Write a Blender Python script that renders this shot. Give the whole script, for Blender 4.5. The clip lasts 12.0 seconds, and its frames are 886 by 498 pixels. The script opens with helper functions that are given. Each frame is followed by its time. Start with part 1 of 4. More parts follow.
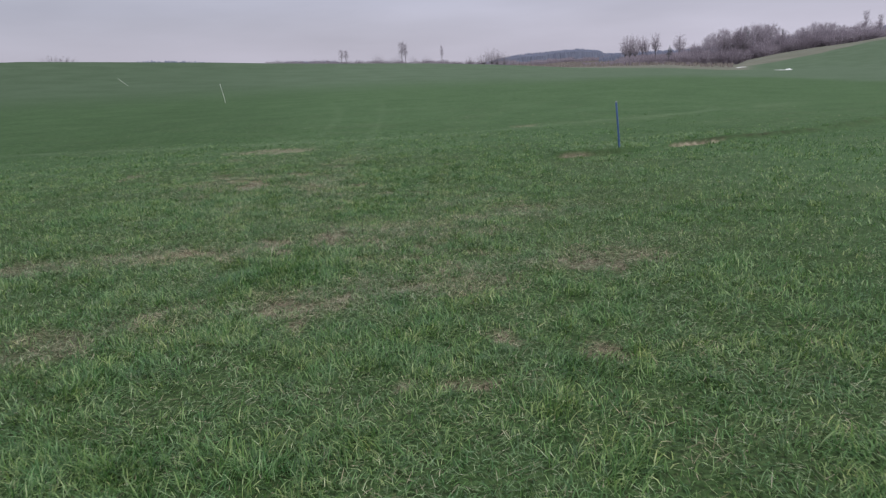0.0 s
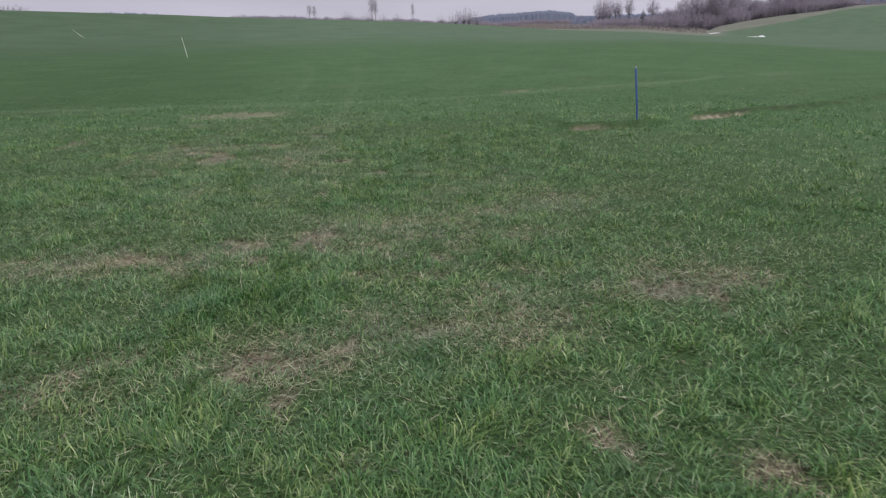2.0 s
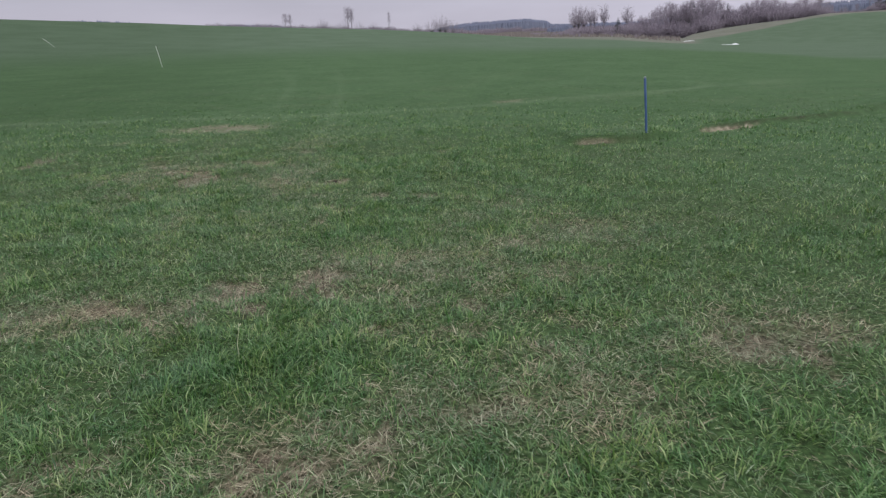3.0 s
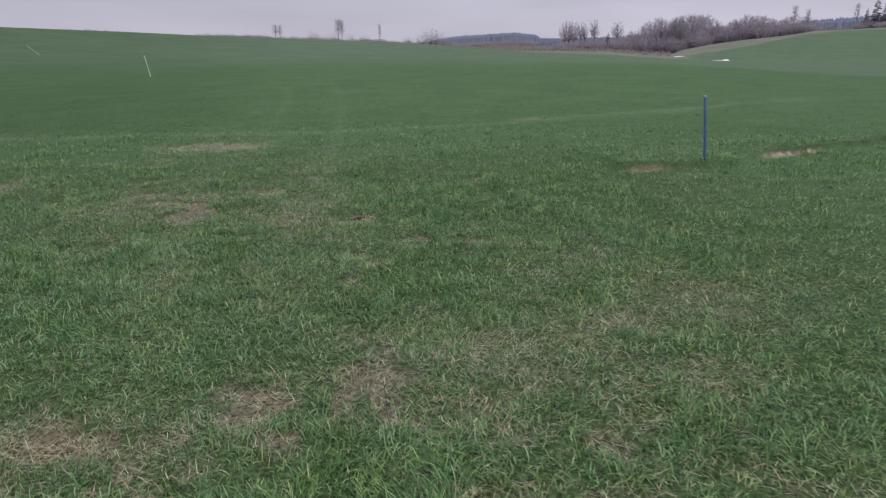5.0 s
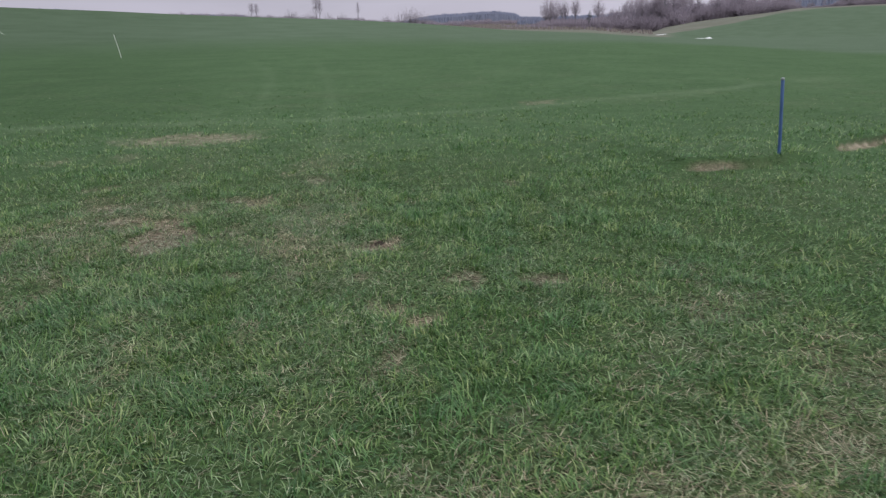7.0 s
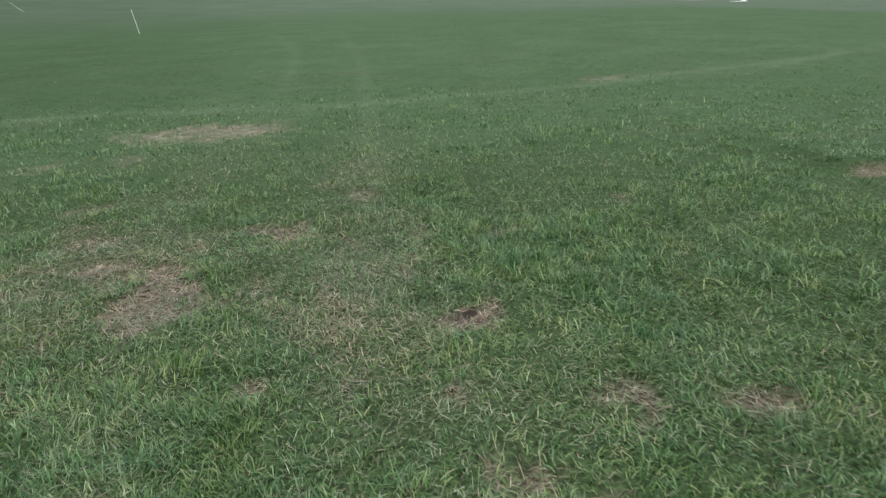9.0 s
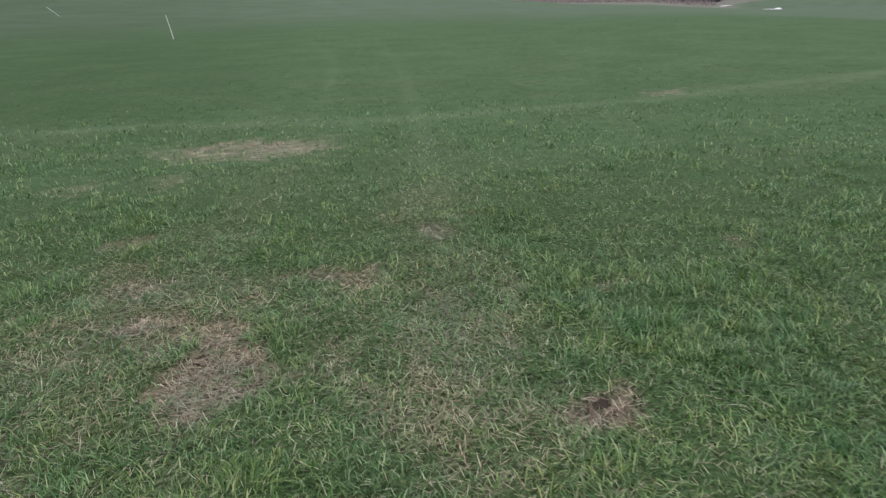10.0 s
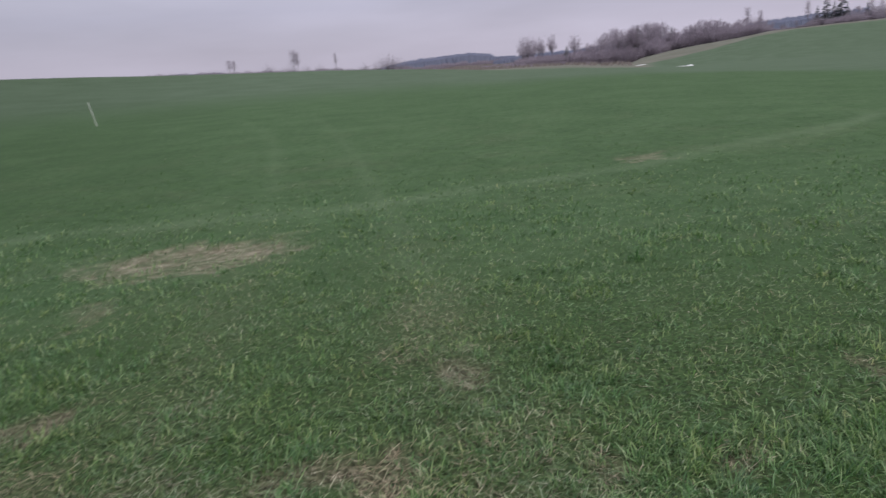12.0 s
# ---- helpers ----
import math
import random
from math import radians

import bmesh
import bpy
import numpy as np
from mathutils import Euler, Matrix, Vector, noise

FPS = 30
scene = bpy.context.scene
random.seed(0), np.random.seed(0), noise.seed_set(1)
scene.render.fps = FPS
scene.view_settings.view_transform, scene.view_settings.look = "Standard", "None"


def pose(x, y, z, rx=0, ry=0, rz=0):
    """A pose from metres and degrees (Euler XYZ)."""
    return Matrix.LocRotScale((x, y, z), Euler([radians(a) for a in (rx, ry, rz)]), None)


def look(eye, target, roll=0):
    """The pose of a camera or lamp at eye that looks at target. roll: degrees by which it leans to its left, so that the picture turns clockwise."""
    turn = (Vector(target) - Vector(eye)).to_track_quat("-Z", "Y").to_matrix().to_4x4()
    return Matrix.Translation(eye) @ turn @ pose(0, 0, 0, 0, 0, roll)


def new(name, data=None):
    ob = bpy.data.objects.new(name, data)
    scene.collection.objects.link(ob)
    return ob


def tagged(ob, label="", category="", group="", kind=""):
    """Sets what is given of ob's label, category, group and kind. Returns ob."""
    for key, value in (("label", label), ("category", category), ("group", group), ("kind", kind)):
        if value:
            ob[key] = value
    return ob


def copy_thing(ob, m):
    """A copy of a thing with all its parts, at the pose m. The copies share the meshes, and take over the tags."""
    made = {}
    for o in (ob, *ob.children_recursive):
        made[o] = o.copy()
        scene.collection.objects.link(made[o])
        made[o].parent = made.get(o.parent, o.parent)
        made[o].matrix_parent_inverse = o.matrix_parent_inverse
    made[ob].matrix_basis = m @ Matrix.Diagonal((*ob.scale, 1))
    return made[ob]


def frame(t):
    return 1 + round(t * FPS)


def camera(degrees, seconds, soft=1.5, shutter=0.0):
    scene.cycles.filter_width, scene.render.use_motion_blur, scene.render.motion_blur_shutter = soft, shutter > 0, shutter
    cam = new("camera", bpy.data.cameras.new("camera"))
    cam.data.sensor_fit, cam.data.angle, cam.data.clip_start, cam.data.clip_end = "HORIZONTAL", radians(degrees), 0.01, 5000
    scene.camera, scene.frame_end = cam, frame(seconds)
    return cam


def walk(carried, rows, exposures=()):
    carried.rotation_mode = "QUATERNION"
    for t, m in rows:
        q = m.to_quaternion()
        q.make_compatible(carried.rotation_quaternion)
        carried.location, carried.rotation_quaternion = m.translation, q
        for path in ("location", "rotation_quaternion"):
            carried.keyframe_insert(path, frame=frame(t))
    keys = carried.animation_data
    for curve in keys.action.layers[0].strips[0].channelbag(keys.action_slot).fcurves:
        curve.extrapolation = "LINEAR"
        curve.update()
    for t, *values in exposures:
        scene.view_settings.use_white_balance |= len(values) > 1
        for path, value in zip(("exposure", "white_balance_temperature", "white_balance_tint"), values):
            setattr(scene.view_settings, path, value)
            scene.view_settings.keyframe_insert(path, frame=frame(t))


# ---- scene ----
# ---- camera ----
cam = camera(64.1, 12.0, soft=1.3, shutter=0.25)
PATH = [
    (0, (1.554, -0.005, 1.547), (1.538, 1.939, 1.073), -3.0),
    (0.5, (1.485, 0.416, 1.51), (1.478, 2.354, 1.015), -2.7),
    (1, (1.354, 0.773, 1.5), (1.347, 2.698, 0.956), -2.5),
    (1.5, (1.24, 1.177, 1.511), (1.31, 3.086, 0.918), -2.1),
    (2, (1.151, 1.612, 1.526), (1.22, 3.525, 0.946), -1.7),
    (2.5, (0.969, 2.029, 1.527), (1.045, 3.945, 0.96), -1.5),
    (2.7, (0.938, 2.193, 1.539), (1.046, 4.108, 0.973), -1.9),
    (4.3, (0.508, 3.352, 1.537), (0.683, 5.274, 1.013), -1.2),
    (4.5, (0.507, 3.512, 1.513), (0.679, 5.435, 0.992), -1.2),
    (5, (0.424, 3.93, 1.532), (0.591, 5.851, 1.002), -1.1),
    (5.5, (0.275, 4.327, 1.542), (0.465, 6.246, 1.014), -0.4),
    (6, (0.289, 4.735, 1.518), (0.536, 6.647, 0.985), -0.3),
    (6.5, (0.213, 5.165, 1.528), (0.442, 7.078, 0.992), -0.7),
    (6.7, (0.153, 5.34, 1.499), (0.386, 7.248, 0.948), -1.0),
    (8.3, (-0.114, 6.862, 1.495), (-0.003, 8.74, 0.815), -3.3),
    (8.5, (-0.139, 7.027, 1.511), (0.002, 8.903, 0.833), -2.8),
    (9, (-0.19, 7.484, 1.493), (-0.047, 9.367, 0.835), -2.5),
    (9.5, (-0.372, 7.895, 1.488), (-0.277, 9.787, 0.847), -2.3),
    (10, (-0.55, 8.248, 1.547), (-0.472, 10.141, 0.906), -2.2),
    (10.5, (-0.695, 8.642, 1.54), (-0.794, 10.542, 0.922), -2.7),
    (11, (-0.861, 8.967, 1.577), (-1.06, 10.866, 0.983), -3.0),
    (11.5, (-1.014, 9.295, 1.614), (-1.04, 11.215, 1.056), -3.1),
    (12, (-0.916, 9.655, 1.604), (-0.658, 11.58, 1.129), -4.95),
]
walk(cam, [(t, look(eye, target, roll)) for t, eye, target, roll in PATH],
     exposures=[(0, -0.04, 6500, 5), (0.5, 0.06, 6500, 5), (1, 0.07, 6500, 5), (1.5, 0.2, 6500, 5), (2, 0.04, 6500, 5), (2.5, -0.01, 6500, 5), (5, -0.01, 6500, 5), (6, 0.01, 6500, 5), (6.7, -0.05, 6500, 5), (8.3, 0.34, 6500, 7), (9, 0.27, 6500, 7), (9.5, 0.13, 6500, 7), (10, 0.16, 6500, 10), (11, 0.14, 6500, 10), (11.5, 0.14, 6500, 10), (12, -0.1, 6500, 10)])

# ---- world, sun, exposure ----
world = bpy.data.worlds.new("overcast_sky")
scene.world = world
world.use_nodes = True
wn, wl = world.node_tree.nodes, world.node_tree.links
wn.clear()
w_out = wn.new("ShaderNodeOutputWorld")
w_bg = wn.new("ShaderNodeBackground")
sky = wn.new("ShaderNodeTexSky")
sky.sky_type, sky.sun_disc = "NISHITA", False
sky.sun_elevation, sky.sun_rotation = radians(38), radians(150)
sky.dust_density, sky.air_density = 3.0, 1.5
dim = wn.new("ShaderNodeVectorMath")
dim.operation = "SCALE"
dim.inputs["Scale"].default_value = 0.10
co = wn.new("ShaderNodeTexCoord")
sep = wn.new("ShaderNodeSeparateXYZ")
ramp = wn.new("ShaderNodeValToRGB")          # cloud cover from the horizon to the zenith
ramp.color_ramp.elements[0].position, ramp.color_ramp.elements[0].color = 0.0, (0.60, 0.555, 0.68, 1)
ramp.color_ramp.elements[1].position, ramp.color_ramp.elements[1].color = 0.8, (1.45, 1.45, 1.55, 1)
e = ramp.color_ramp.elements.new(0.10)
e.color = (0.525, 0.512, 0.665, 1)
squash = wn.new("ShaderNodeMapping")
squash.inputs["Scale"].default_value = (1.0, 1.0, 5.0)
puffs = wn.new("ShaderNodeTexNoise")
puffs.inputs["Scale"].default_value, puffs.inputs["Detail"].default_value = 3.2, 5.0
tone = wn.new("ShaderNodeMapRange")
tone.inputs["From Min"].default_value, tone.inputs["From Max"].default_value = 0.3, 0.7
tone.inputs["To Min"].default_value, tone.inputs["To Max"].default_value = 0.90, 1.08
shade = wn.new("ShaderNodeVectorMath")
shade.operation = "SCALE"
cover = wn.new("ShaderNodeMix")
cover.data_type = "RGBA"
cover.inputs["Factor"].default_value = 0.88
wl.new(co.outputs["Generated"], sep.inputs[0])
wl.new(sep.outputs["Z"], ramp.inputs[0])
wl.new(co.outputs["Generated"], squash.inputs[0])
wl.new(squash.outputs[0], puffs.inputs["Vector"])
wl.new(puffs.outputs[0], tone.inputs["Value"])
wl.new(ramp.outputs[0], shade.inputs[0])
side = wn.new("ShaderNodeMath")              # the cloud is thinner towards the east
side.operation = "MULTIPLY_ADD"
side.inputs[1].default_value, side.inputs[2].default_value = 0.16, 1.0
both = wn.new("ShaderNodeMath")
both.operation = "MULTIPLY"
wl.new(sep.outputs["X"], side.inputs[0])
wl.new(side.outputs[0], both.inputs[0])
wl.new(tone.outputs[0], both.inputs[1])
wl.new(both.outputs[0], shade.inputs["Scale"])
wl.new(sky.outputs[0], dim.inputs[0])
wl.new(dim.outputs[0], cover.inputs[6])
wl.new(shade.outputs[0], cover.inputs[7])
wl.new(cover.outputs[2], w_bg.inputs[0])
w_bg.inputs[1].default_value = 1.0
wl.new(w_bg.outputs[0], w_out.inputs[0])

sun_data = bpy.data.lights.new("sun", "SUN")
sun_data.energy, sun_data.angle, sun_data.color = 0.7, radians(25), (1.0, 0.96, 0.92)
sun = new("sun", sun_data)
sun.matrix_world = look((20, -34, 32), (0, 0, 0))


# ---- the lie of the land ----
ORIGIN = (0.3, 4.5)


def hashed(ix, iy, seed):
    h = np.sin(ix * 127.1 + iy * 311.7 + seed * 74.7) * 43758.5453
    return h - np.floor(h)


def lattice(x, y, size, seed):
    """Smooth value noise from 0 to 1 with cells of the given size."""
    x, y = np.asarray(x) / size, np.asarray(y) / size
    ix, iy = np.floor(x), np.floor(y)
    u, v = x - ix, y - iy
    u, v = u * u * (3 - 2 * u), v * v * (3 - 2 * v)
    a = hashed(ix, iy, seed) * (1 - u) + hashed(ix + 1, iy, seed) * u
    b = hashed(ix, iy + 1, seed) * (1 - u) + hashed(ix + 1, iy + 1, seed) * u
    return a * (1 - v) + b * v


def polar(x, y):
    dx, dy = np.asarray(x, float) - ORIGIN[0], np.asarray(y, float) - ORIGIN[1]
    return np.hypot(dx, dy), np.degrees(np.arctan2(dx, dy))


def smooth(t):
    t = np.clip(t, 0, 1)
    return t * t * (3 - 2 * t)


CREST = 130.0
BEHIND = 300.0


def crest_slope(az):
    """Angle, in degrees, at which the brow of the near field stands."""
    return np.interp(az, [-90, -30, -23.4, -17.4, -12.8, -7, -0.6, 1.6, 4.6, 7.5, 10.4, 13.3, 16.2, 18.4, 21.5, 26, 36, 60], [2.55, 2.5, 2.21, 1.95, 1.68, 1.38, 1.12, 0.97, 0.74, 0.49, 0.22, -0.11, -0.33, -0.45, -0.6, -0.95, -1.35, -1.3])


def far_slope(az):
    """Angle, in degrees, of the land behind the brow."""
    return np.interp(az, [-90, -30, -15, 0, 6, 10, 18, 21, 22.7, 23.4, 25.4, 27.4, 30.3, 32.1, 34.9, 36, 45, 90], [2.0, 2.0, 1.45, 0.8, 0.45, 0.2, 0.05, -0.2, -0.25, 0.02, 0.36, 0.59, 0.84, 1.08, 1.14, 1.18, 1.25, 1.3])


def plain_z(x, y):
    r, az = polar(x, y)
    east = smooth((az - 14) / 20)
    near = 0.0205 * (1 - east) * (np.sqrt(np.clip(r - 12, 0, None) ** 2 + 9) - 3)
    near = np.where(r > 12, near, 0.0)
    z40 = 0.0205 * (1 - east) * (math.sqrt(28 ** 2 + 9) - 3)
    z_crest = 1.53 + CREST * np.tan(np.radians(crest_slope(az)))
    z_far = 1.53 + BEHIND * np.tan(np.radians(far_slope(az)))
    rise = np.clip((r - 40) / (CREST - 40), 0, 1) ** 1.6
    z = np.where(r < 40, near, z40 + (z_crest - z40) * rise)
    valley = 1.53 + 205 * np.tan(np.radians(np.interp(az, [14, 22, 26, 34, 60], [0.0, -0.55, -0.78, -0.85, -0.8])))
    straight = z_crest + (z_far - z_crest) * smooth((r - CREST) / (BEHIND - CREST))
    hollow = np.where(r < 205, z_crest + (valley - z_crest) * smooth((r - CREST) / (205 - CREST)), valley + (z_far - valley) * smooth((r - 205) / (BEHIND - 205)) ** 0.8)
    deep = smooth((az - 17) / 5)
    z = np.where(r > CREST, straight * (1 - deep) + hollow * deep, z)
    # the land beyond goes on at the same angle as far as 600 m, then levels out
    hill = smooth((az - 24) / 3)
    marsh = smooth((az - 7) / 3) * (1 - smooth((az - 20) / 3))
    grow = np.tan(np.radians(far_slope(az))) * (1 - hill) * (1 - marsh)
    z = np.where(r > BEHIND, z + (np.clip(r, BEHIND, 600) - BEHIND) * grow + (np.clip(r, BEHIND, 860) - BEHIND) * 0.0165 * marsh, z)
    bumps = (lattice(x, y, 1.7, 1) - 0.5) * 0.035 + (lattice(x, y, 0.45, 2) - 0.5) * 0.022
    return z + bumps * (1 - smooth((r - 30) / 20)) + (lattice(x, y, 14.0, 3) - 0.5) * 0.12 * smooth((r - 30) / 60)


def bank(x, y):
    """A low old plough bank, 7 cm high, and the worn foot in front of it."""
    x, y = np.asarray(x, float), np.asarray(y, float)
    line = np.interp(x, [3.6, 4.2, 4.8, 5.4, 6.0, 6.6, 7.2, 8.2, 9.8, 11.8, 14], [12.96, 12.88, 12.95, 13.28, 13.74, 13.98, 14.2, 14.6, 15.3, 16.6, 18.1]) + (lattice(x, y, 0.9, 51) - 0.5) * 0.07
    along = smooth((x - 3.4) / 0.35) * (1 - smooth((x - 12) / 2))
    gap = 1 - 0.75 * np.exp(-((x - 5.55) / 0.3) ** 2)
    return y - line, along * gap


def ground_z(x, y):
    d, along = bank(x, y)
    return plain_z(x, y) + along * 0.10 * smooth((d + 0.04) / 0.14) * (1 - smooth((d - 0.3) / 2.2))


def spot(az, r):
    """The place on the ground at this bearing and distance."""
    x = ORIGIN[0] + r * math.sin(radians(az))
    y = ORIGIN[1] + r * math.cos(radians(az))
    return x, y, float(ground_z(x, y))


def nearness(x, y):
    """Distance from the footpath of the walk, counted two metres ahead of the walker."""
    along = np.clip(y - 2.0, 0.0, 9.7)
    return np.hypot(0.85 * (x - (1.5 - 0.255 * along)), y - along)


# dead straw patches: x, y, half width, half depth, strength
WORN_START = [(-2.36, 6.40, 0.33, 0.24, 0.74), (-1.05, 4.24, 0.34, 0.24, 0.74), (-0.26, 6.94, 0.17, 0.27, 1.0), (0.42, 7.02, 0.16, 0.26, 1.0),
              (-1.00, 6.74, 0.20, 0.25, 0.95), (-0.59, 6.54, 0.15, 0.18, 0.8), (1.31, 6.39, 0.13, 0.11, 0.8), (0.88, 6.51, 0.09, 0.09, 0.8),
              (0.69, 6.10, 0.08, 0.09, 0.8), (-0.04, 6.59, 0.09, 0.10, 0.9), (-1.53, 6.62, 0.36, 0.28, 0.75)]
WORN_FIRST = [(0.29, 4.80, 0.12, 0.17, 0.95), (0.53, 4.80, 0.08, 0.14, 0.95), (0.73, 4.90, 0.10, 0.16, 0.95), (2.74, 5.67, 0.20, 0.25, 0.95),
              (3.12, 5.78, 0.34, 0.18, 0.75), (1.35, 5.16, 0.20, 0.12, 0.78), (1.88, 4.05, 0.12, 0.10, 0.9), (0.53, 4.41, 0.07, 0.09, 0.9),
              (-0.59, 4.72, 0.26, 0.18, 0.72), (0.84, 3.95, 0.06, 0.11, 0.75), (2.41, 3.74, 0.11, 0.12, 0.9), (1.62, 3.40, 0.13, 0.08, 0.9), (1.27, 3.41, 0.06, 0.07, 0.8)]
WORN_MIDDLE = [(2.56, 7.90, 0.40, 0.45, 0.42), (2.40, 8.19, 0.22, 0.40, 0.7), (1.81, 7.72, 0.22, 0.20, 0.7), (1.05, 7.65, 0.11, 0.12, 0.7),
               (1.97, 9.16, 0.11, 0.16, 0.7), (0.18, 8.65, 0.11, 0.13, 0.7), (0.47, 8.07, 0.19, 0.08, 0.55), (0.72, 9.88, 0.09, 0.13, 0.95),
               (1.17, 9.82, 0.13, 0.10, 0.9), (0.16, 9.40, 0.11, 0.12, 0.8), (0.39, 9.21, 0.10, 0.13, 0.85), (0.21, 8.80, 0.06, 0.12, 0.8),
               (-0.83, 10.16, 0.07, 0.07, 0.95), (-0.35, 10.77, 0.18, 0.34, 0.5), (-1.98, 9.98, 0.07, 0.26, 0.7), (-0.59, 9.25, 0.09, 0.16, 0.7)]
WORN_END = [(-1.74, 11.66, 0.24, 0.25, 1.0), (-1.50, 11.12, 0.20, 0.28, 1.0), (-2.56, 17.05, 0.92, 0.58, 0.86), (0.18, 10.73, 0.11, 0.15, 1.0),
            (-0.35, 13.75, 0.11, 0.40, 0.5), (-4.40, 13.60, 0.16, 0.70, 0.85), (-3.34, 11.99, 0.14, 0.24, 0.8), (-3.88, 15.28, 0.20, 0.20, 0.7), (-2.18, 11.85, 0.22, 0.32, 0.7), (-2.26, 12.36, 0.11, 0.16, 0.8), (-2.68, 11.29, 0.14, 0.18, 0.8),
            (-0.87, 12.35, 0.12, 0.15, 0.88), (-0.46, 10.78, 0.07, 0.09, 0.8), (0.07, 9.97, 0.05, 0.07, 0.8), (-2.68, 13.35, 0.17, 0.21, 0.8),
            (-1.23, 12.45, 0.38, 0.14, 0.82), (-0.39, 13.22, 0.10, 0.17, 0.8), (-3.04, 15.31, 0.18, 0.32, 0.7), (-0.53, 14.31, 0.22, 0.24, 0.6)]
WORN_FAR = [(0.03, 12.09, 0.08, 0.13, 0.7), (0.59, 12.14, 0.08, 0.11, 0.8), (1.58, 12.68, 0.08, 0.14, 0.8), (3.9, 20.45, 0.40, 0.30, 0.75)]
HOLE = (0.18, 10.76)
# broad zones of thin brownish turf: x, y, half width, half depth, strength
THIN = [(-2.3, 11.8, 0.55, 0.9, 0.65), (-1.85, 12.2, 0.5, 0.4, 0.6), (-0.55, 11.7, 0.5, 0.9, 0.7), (-0.3, 10.75, 0.5, 0.5, 0.8), (-0.45, 14.1, 0.3, 0.95, 0.45), (2.3, 7.95, 0.45, 0.75, 0.9),
        (2.0, 9.3, 0.5, 0.5, 0.5), (0.56, 7.8, 0.5, 0.4, 0.6), (-2.1, 10.3, 0.25, 0.75, 0.6), (1.3, 7.0, 0.75, 0.5, 0.9), (2.65, 8.1, 0.6, 0.6, 0.6), (1.95, 7.95, 0.8, 0.8, 0.5),
        (1.26, 6.25, 0.75, 0.3, 0.8), (-0.9, 6.55, 0.5, 0.35, 0.8), (2.8, 5.78, 0.6, 0.42, 0.7), (1.55, 5.3, 0.75, 0.45, 0.7), (0.48, 4.9, 0.5, 0.38, 0.7), (-2.4, 12.1, 0.45, 0.45, 0.9)]


def thinned(x, y):
    """How thin and brownish the turf is, 0 to 1."""
    x, y = np.asarray(x, float), np.asarray(y, float)
    k = np.zeros_like(x)
    wx, wy = x + (lattice(x, y, 0.4, 66) - 0.5) * 0.5, y + (lattice(x, y, 0.4, 67) - 0.5) * 0.6
    for px, py, a, b, s in THIN:
        q = ((wx - px) / (a * 1.25)) ** 2 + ((wy - py) / (b * 1.25)) ** 2
        k = np.maximum(k, s * (1 - smooth((q - 0.15) / 1.0)))
    return np.clip(k * (0.35 + 1.3 * smooth((lattice(x, y, 0.24, 68) * 0.6 + lattice(x, y, 0.09, 69) * 0.4 - 0.25) / 0.5)), 0, 1)


def bank_wear(x, y):
    """Dead straw on the face and foot of the bank: a worn stretch beyond the stake and a faint one before it."""
    away, along = bank(x, y)
    ragged = (lattice(x, y, 0.11, 22) - 0.5) * 0.14
    wide = 0.02 + 0.09 * (1 - smooth((x - 4.0) / 0.4)) + 0.10 * smooth((x - 5.8) / 0.4) * (1 - smooth((x - 6.3) / 0.6))
    face = smooth((away + wide + ragged + 0.04) / 0.08) * (1 - smooth((away - 0.015) / 0.03))
    straw_or_shade = smooth((x - 5.75 + 2 * ragged) / 0.25) * (1 - smooth((x - 6.95 + 2 * ragged) / 0.35))
    faint = smooth((x - 3.6) / 0.15) * (1 - 0.85 * smooth((x - 4.05) / 0.3)) * (1 - smooth((x - 4.7) / 0.2)) * (0.6 + 0.5 * lattice(x, y, 0.25, 23))
    return along ** 0.5 * face * np.clip(straw_or_shade * (0.72 + 0.4 * lattice(x, y, 0.07, 24)) + faint, 0, 1)


def dryness(x, y):
    """How dead the turf is, 0 to 1."""
    x, y = np.asarray(x, float), np.asarray(y, float)
    n1, n2 = lattice(x, y, 0.17, 11) - 0.5, lattice(x, y, 0.06, 12) - 0.5
    n3, n4 = lattice(x, y, 0.17, 13) - 0.5, lattice(x, y, 0.06, 14) - 0.5
    d = np.zeros_like(x)
    for px, py, a, b, s in WORN_START + WORN_FIRST + WORN_MIDDLE + WORN_END + WORN_FAR:
        near = np.nonzero((np.abs(x - px) < 1.5 * a + 0.5) & (np.abs(y - py) < 1.5 * b + 0.5))
        k, kd = min(a, 0.3), min(b, 0.3)
        wx, wy = x[near] + (1.6 * n1[near] + 0.9 * n2[near]) * k, y[near] + (1.7 * n3[near] + 1.0 * n4[near]) * kd
        q = ((wx - px) / (a * 1.12)) ** 2 + ((wy - py) / (b * 1.12)) ** 2
        d[near] = np.maximum(d[near], s ** 3 * (1 - smooth((q - 0.45) / 1.2)))
    d = d * (0.42 + 1.0 * lattice(x, y, 0.085, 18)) * (0.75 + 0.4 * lattice(x, y, 0.3, 19))
    thin = lattice(x, y, 0.9, 15) * 0.5 + lattice(x, y, 0.33, 16) * 0.32 + lattice(x, y, 0.11, 17) * 0.18
    return np.clip(np.maximum(np.maximum(d, 0.06 * smooth((thin - 0.52) / 0.3)), np.maximum(0.20 * thinned(x, y), bank_wear(x, y))), 0, 1)


